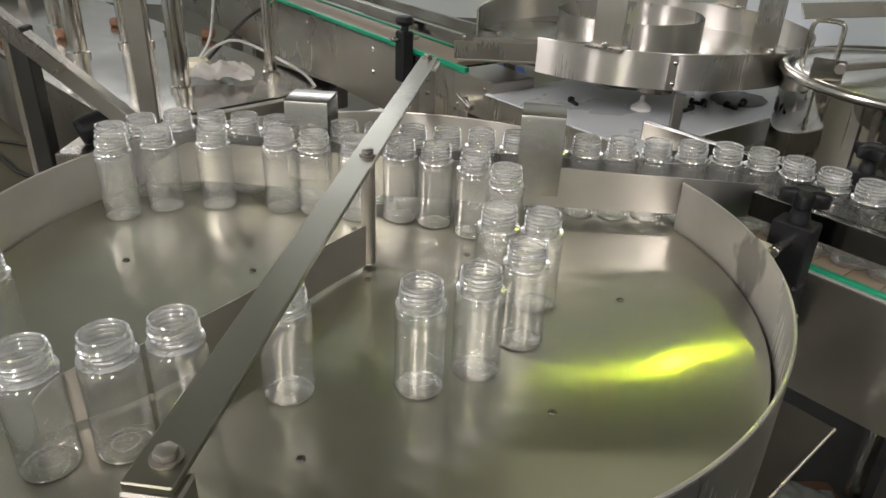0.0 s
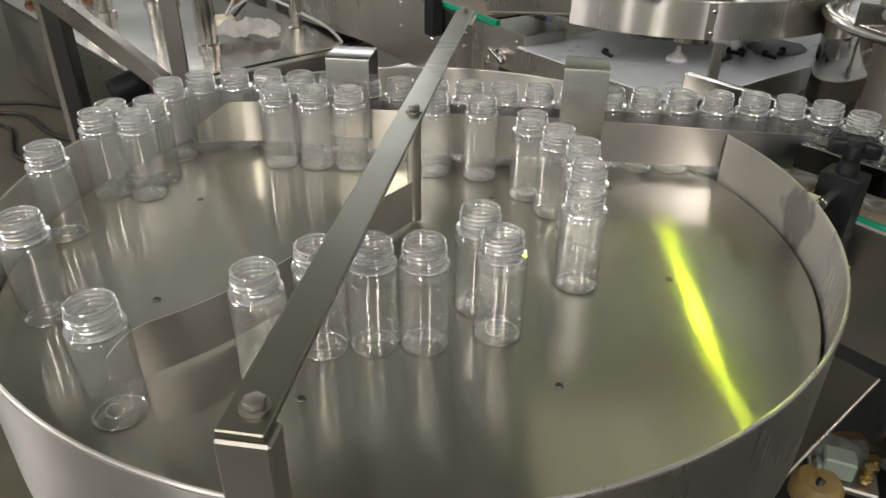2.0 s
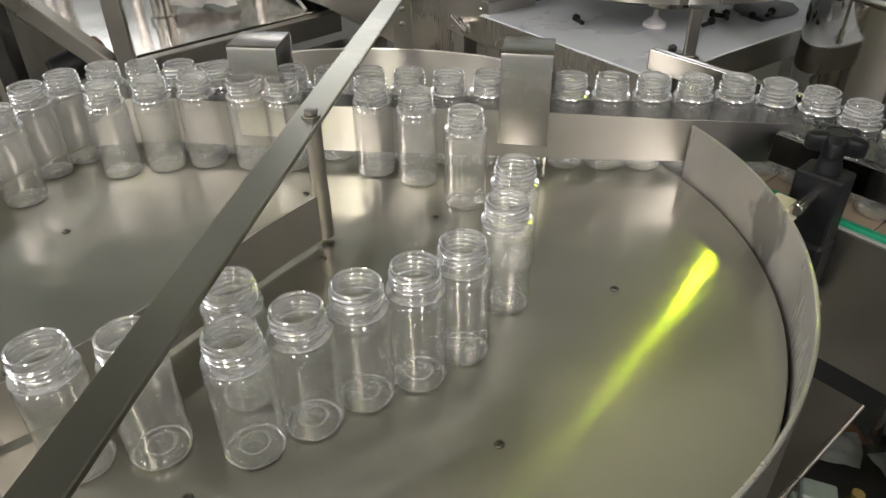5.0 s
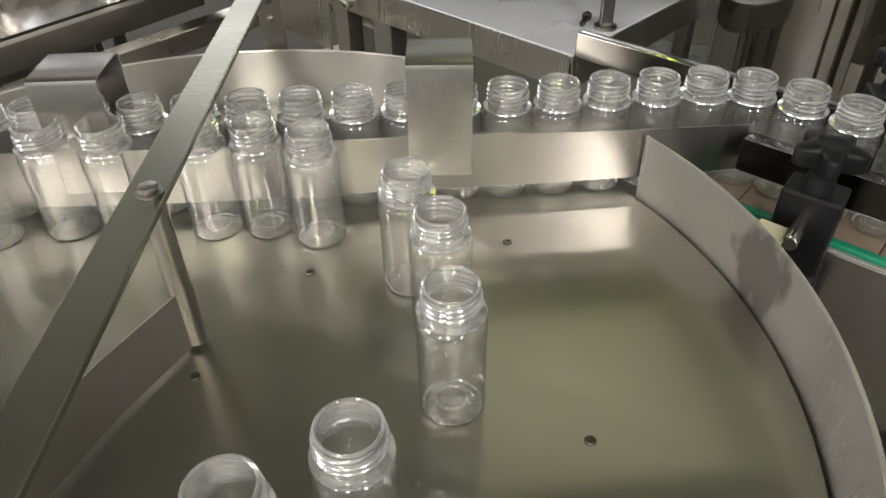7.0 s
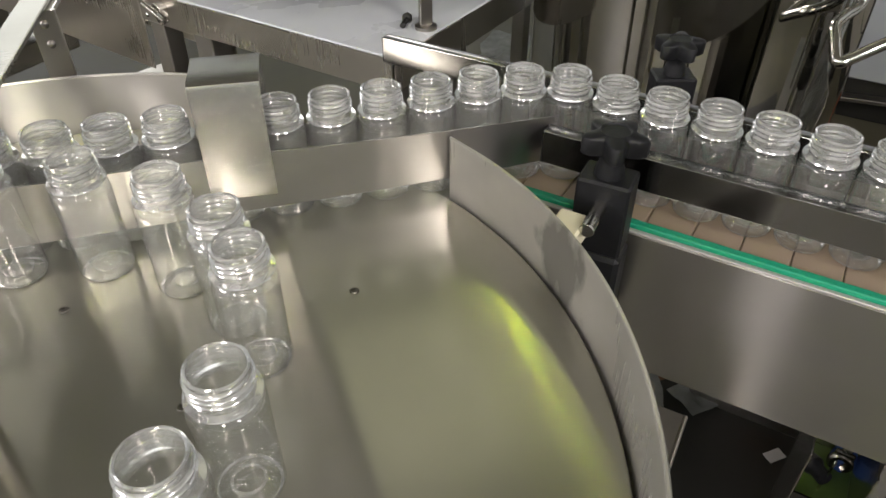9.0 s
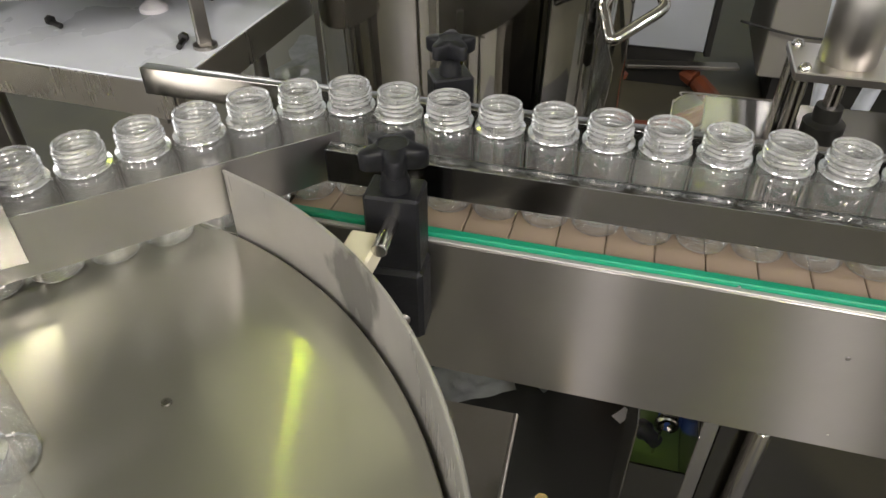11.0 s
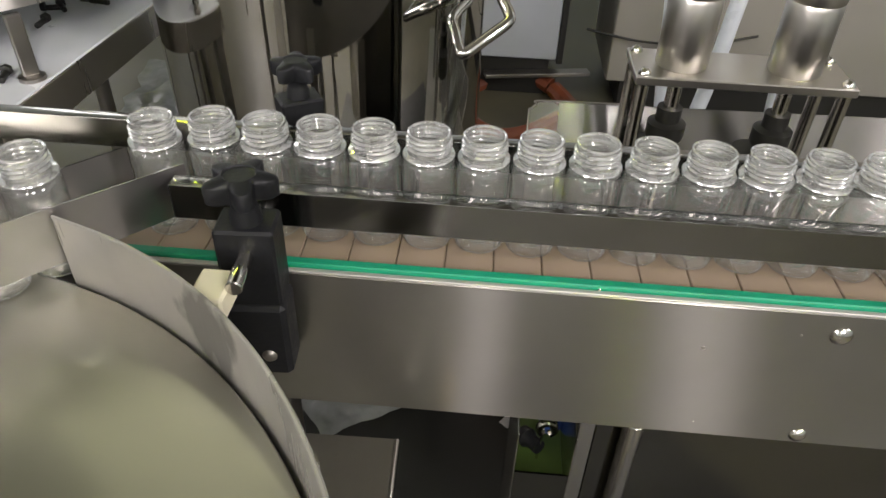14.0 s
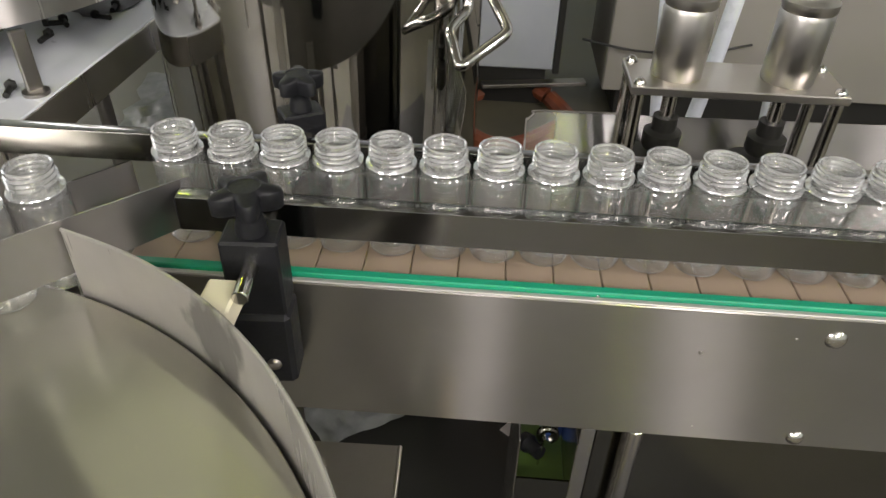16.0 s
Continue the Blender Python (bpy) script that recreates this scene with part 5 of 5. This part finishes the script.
def motions():
    walk(disc, [(t, pose(0, 0, 0, 0, 0, -OMEGA * t)) for t in np.arange(0, 16.01, 0.5)])
    # slats of the conveyor
    loop = 52 * PITCH
    half = math.pi * RHO
    for i, o in enumerate(slats):
        rows = []
        for t in np.arange(0, 16.05, 0.15):
            s = (0.369 - S0 + i * PITCH + 0.1206 * (t - 12.5)) % loop
            if s < TOPRUN:
                m = pose(S0 + s, 0, -0.006)
            elif s < TOPRUN + half:
                g = (s - TOPRUN) / RHO
                m = pose(S0 + TOPRUN + RHO * math.sin(g), 0, -0.006 - RHO + RHO * math.cos(g), 0, math.degrees(g), 0)
            elif s < 2 * TOPRUN + half:
                m = pose(S0 + TOPRUN - (s - TOPRUN - half), 0, -0.006 - 2 * RHO, 0, 180, 0)
            else:
                g = math.pi + (s - 2 * TOPRUN - half) / RHO
                m = pose(S0 + RHO * math.sin(g), 0, -0.006 - RHO + RHO * math.cos(g), 0, math.degrees(g), 0)
            rows.append((t, m))
        walk(o, rows)
    # the queue in the channel and on the conveyor
    line = LANE
    cum = [0.0]
    for a, b in zip(line, line[1:]):
        cum.append(cum[-1] + math.hypot(b[0] - a[0], b[1] - a[1]))
    s_ref = 0.6597
    k = -14
    while s_ref + k * GAP + 0.0 < cum[-1] - 0.2:
        s0 = s_ref + k * GAP
        if s0 > 0.02:
            ob = copy_thing(proto, Matrix())
            if s0 > s_ref + 0.2:
                tagged(ob, "empty clear plastic bottle, open threaded neck, queued on the conveyor")
            rows = []
            for t in TIMES:
                q = interp(t, QUEUE) - (interp(t, LAG) if k <= 0 else interp(t, PAUSE) if k == 1 else 0)
                x, y = lane_place(s0 + q, cum, line)
                over = max(0.0, min(1.0, (x - 0.40) / 0.04))
                rows.append((t, pose(x, y, 0.0004 - 0.0042 * over, 0, 0, 40 * k)))
            walk(ob, rows)
        k += 1
    # one bottle swings off the disc into the channel's mouth
    rows = []
    for t in TIMES:
        if t < 2.75:
            r, a = interp(t, [(0, 0.352), (1, 0.352), (1.5, 0.355), (2.25, 0.352), (2.75, 0.345)]), interp(t, [(0, 206), (0.5, 196), (1, 185.3), (1.5, 170), (2.25, 160.5), (2.75, 156.5)])
            x, y = r * math.cos(radians(a)), r * math.sin(radians(a))
        else:
            x, y = lane_place(s_ref - 15 * GAP + interp(t, QUEUE) + interp(t, [(2.75, 0.014), (5.5, 0)]) - interp(t, LAG), cum, line)
        rows.append((t, pose(x, y, 0.0004)))
    walk(copy_thing(proto, Matrix()), rows)
    # the bottles that go round on the disc
    loose = []
    go = lambda *knots: loose.append(knots)
    go((0, 0.32, 209), (0.5, 0.316, 208), (1, 0.324, 208), (1.5, 0.321, 208), (2, 0.322, 216), (2.5, 0.308, 219), (3, 0.266, 223), (5.5, 0.171, 256), (6, 0.165, 255), (6.5, 0.168, 257), (7, 0.163, 255), (8.5, 0.17, 256), (9.5, 0.176, 258))
    go((0, 0.335, 215), (1, 0.321, 216), (1.5, 0.317, 217), (2.5, 0.311, 226), (3, 0.291, 230), (5.5, 0.189, 267), (6, 0.177, 271), (7, 0.165, 271), (8.5, 0.172, 271), (9.5, 0.174, 272))
    go((0, 0.35, 224), (1.5, 0.348, 224), (2, 0.351, 224), (2.5, 0.349, 240), (3, 0.328, 242), (5.5, 0.221, 277), (6, 0.203, 284), (6.5, 0.181, 289), (7, 0.164, 286), (8.5, 0.17, 292), (9.5, 0.174, 293))
    go((0, 0.325, 235), (1.5, 0.344, 241), (2, 0.353, 239), (3, 0.335, 249), (5.5, 0.248, 286), (6, 0.231, 295), (6.5, 0.212, 302), (7, 0.187, 308), (8.5, 0.169, 315), (9.5, 0.169, 316))
    go((0, 0.285, 240), (0.5, 0.307, 251), (1, 0.336, 261), (1.5, 0.345, 263), (2, 0.338, 263), (2.5, 0.342, 264), (3, 0.344, 264), (5.5, 0.277, 292), (6, 0.26, 302), (6.5, 0.24, 310), (7, 0.217, 319), (8.5, 0.17, 333))
    go((0, 0.249, 245), (0.5, 0.262, 257), (1, 0.279, 269), (1.5, 0.305, 279), (2, 0.327, 290), (2.5, 0.341, 295), (3, 0.333, 300), (5.5, 0.333, 303), (7, 0.25, 331))
    go((0, 0.184, 257), (0.5, 0.194, 265), (1, 0.207, 279), (1.5, 0.225, 290), (2, 0.239, 302), (2.5, 0.255, 313), (3, 0.278, 325), (5.5, 0.343, 330))
    go((0, 0.176, 290), (0.5, 0.174, 292), (1, 0.175, 292), (1.5, 0.189, 296), (2, 0.192, 308), (2.5, 0.216, 319), (3, 0.24, 330), (5.5, 0.33, 352))
    go((0, 0.176, 307), (0.5, 0.174, 308), (1, 0.174, 309), (1.5, 0.177, 310), (2, 0.177, 320), (2.5, 0.186, 326), (3, 0.209, 335), (5.5, 0.3, 376))
    go((0, 0.174, 327), (0.5, 0.176, 328), (1, 0.177, 330), (1.5, 0.177, 330), (2, 0.174, 332), (2.5, 0.177, 338), (3, 0.196, 346), (5.5, 0.265, 392))
    go((0, 0.168, 349), (0.5, 0.171, 352), (1, 0.174, 351), (1.5, 0.175, 352), (2, 0.176, 353), (2.5, 0.177, 354), (3, 0.18, 356), (5.5, 0.234, 401))
    go((0, 0.129, 349), (0.5, 0.133, 349), (1, 0.135, 351), (1.5, 0.134, 353), (2, 0.134, 354), (2.5, 0.136, 356), (3, 0.139, 357), (5.5, 0.17, 413))
    go((0, 0.16, 30), (0.5, 0.163, 30), (1, 0.167, 29), (1.5, 0.167, 29), (2, 0.173, 29), (2.5, 0.171, 33), (3, 0.177, 31), (5.5, 0.218, 52))
    go((0, 0.159, 48), (0.5, 0.163, 49), (1, 0.161, 46), (1.5, 0.166, 46), (2, 0.166, 47), (2.5, 0.171, 48), (3, 0.174, 47), (5.5, 0.193, 60))
    go((0, 0.155, 66), (0.5, 0.163, 66), (1, 0.162, 66), (1.5, 0.161, 64), (2, 0.168, 65), (2.5, 0.167, 64), (3, 0.172, 68), (5.5, 0.172, 70), (6, 0.171, 74))
    go((0, 0.154, 82), (0.5, 0.154, 82), (1, 0.157, 82), (1.5, 0.156, 79), (2, 0.158, 79), (2.5, 0.167, 80), (3, 0.168, 78), (5.5, 0.171, 84), (6, 0.165, 87), (6.5, 0.16, 88))
    go((0, 0.155, 101), (0.5, 0.149, 97), (1, 0.17, 99), (1.5, 0.168, 99), (2, 0.157, 96), (2.5, 0.159, 96), (3, 0.162, 93), (5.5, 0.171, 98), (6, 0.165, 101), (6.5, 0.163, 101))
    go((0, 0.182, 116), (0.5, 0.167, 121), (1.5, 0.164, 122), (2, 0.164, 122), (2.5, 0.171, 123), (3, 0.156, 118), (5.5, 0.17, 120), (6, 0.166, 123), (6.5, 0.166, 124), (7, 0.162, 124))
    go((0, 0.206, 126), (0.5, 0.186, 133), (1, 0.19, 138), (1.5, 0.146, 143), (2, 0.156, 142), (2.5, 0.15, 141), (3, 0.152, 140), (5.5, 0.169, 139), (6, 0.168, 143), (6.5, 0.166, 144), (7, 0.167, 144))
    go((0, 0.26, 140), (0.5, 0.243, 148), (1, 0.226, 157), (1.5, 0.201, 168), (2, 0.189, 174), (2.5, 0.172, 179), (3, 0.15, 182), (5.5, 0.164, 178), (6, 0.168, 180), (6.5, 0.168, 181), (7, 0.168, 180), (8.5, 0.167, 183))
    go((0, 0.302, 149), (0.5, 0.28, 157), (1, 0.262, 166), (1.5, 0.229, 176), (2, 0.213, 184), (2.5, 0.198, 192), (3, 0.174, 199), (5.5, 0.162, 203), (6, 0.169, 205), (6.5, 0.169, 205), (7, 0.167, 204), (8.5, 0.169, 207))
    go((0, 0.325, 157), (0.5, 0.312, 165), (1, 0.289, 173), (1.5, 0.257, 183), (2, 0.244, 192), (2.5, 0.222, 200), (3, 0.196, 210), (5.5, 0.162, 222), (6, 0.167, 223), (6.5, 0.17, 224), (7, 0.166, 222), (8.5, 0.17, 224), (9.5, 0.17, 226))
    for rows in circling(loose):
        walk(copy_thing(proto, Matrix()), rows)
    # the first bottle also stands in the queue, at its far end
    walk(proto, [(0, pose(*lane_place(s_ref + k * GAP, cum, line), -0.0038)), (16, pose(*lane_place(s_ref + k * GAP + 0.177, cum, line), -0.0038))])


motions()
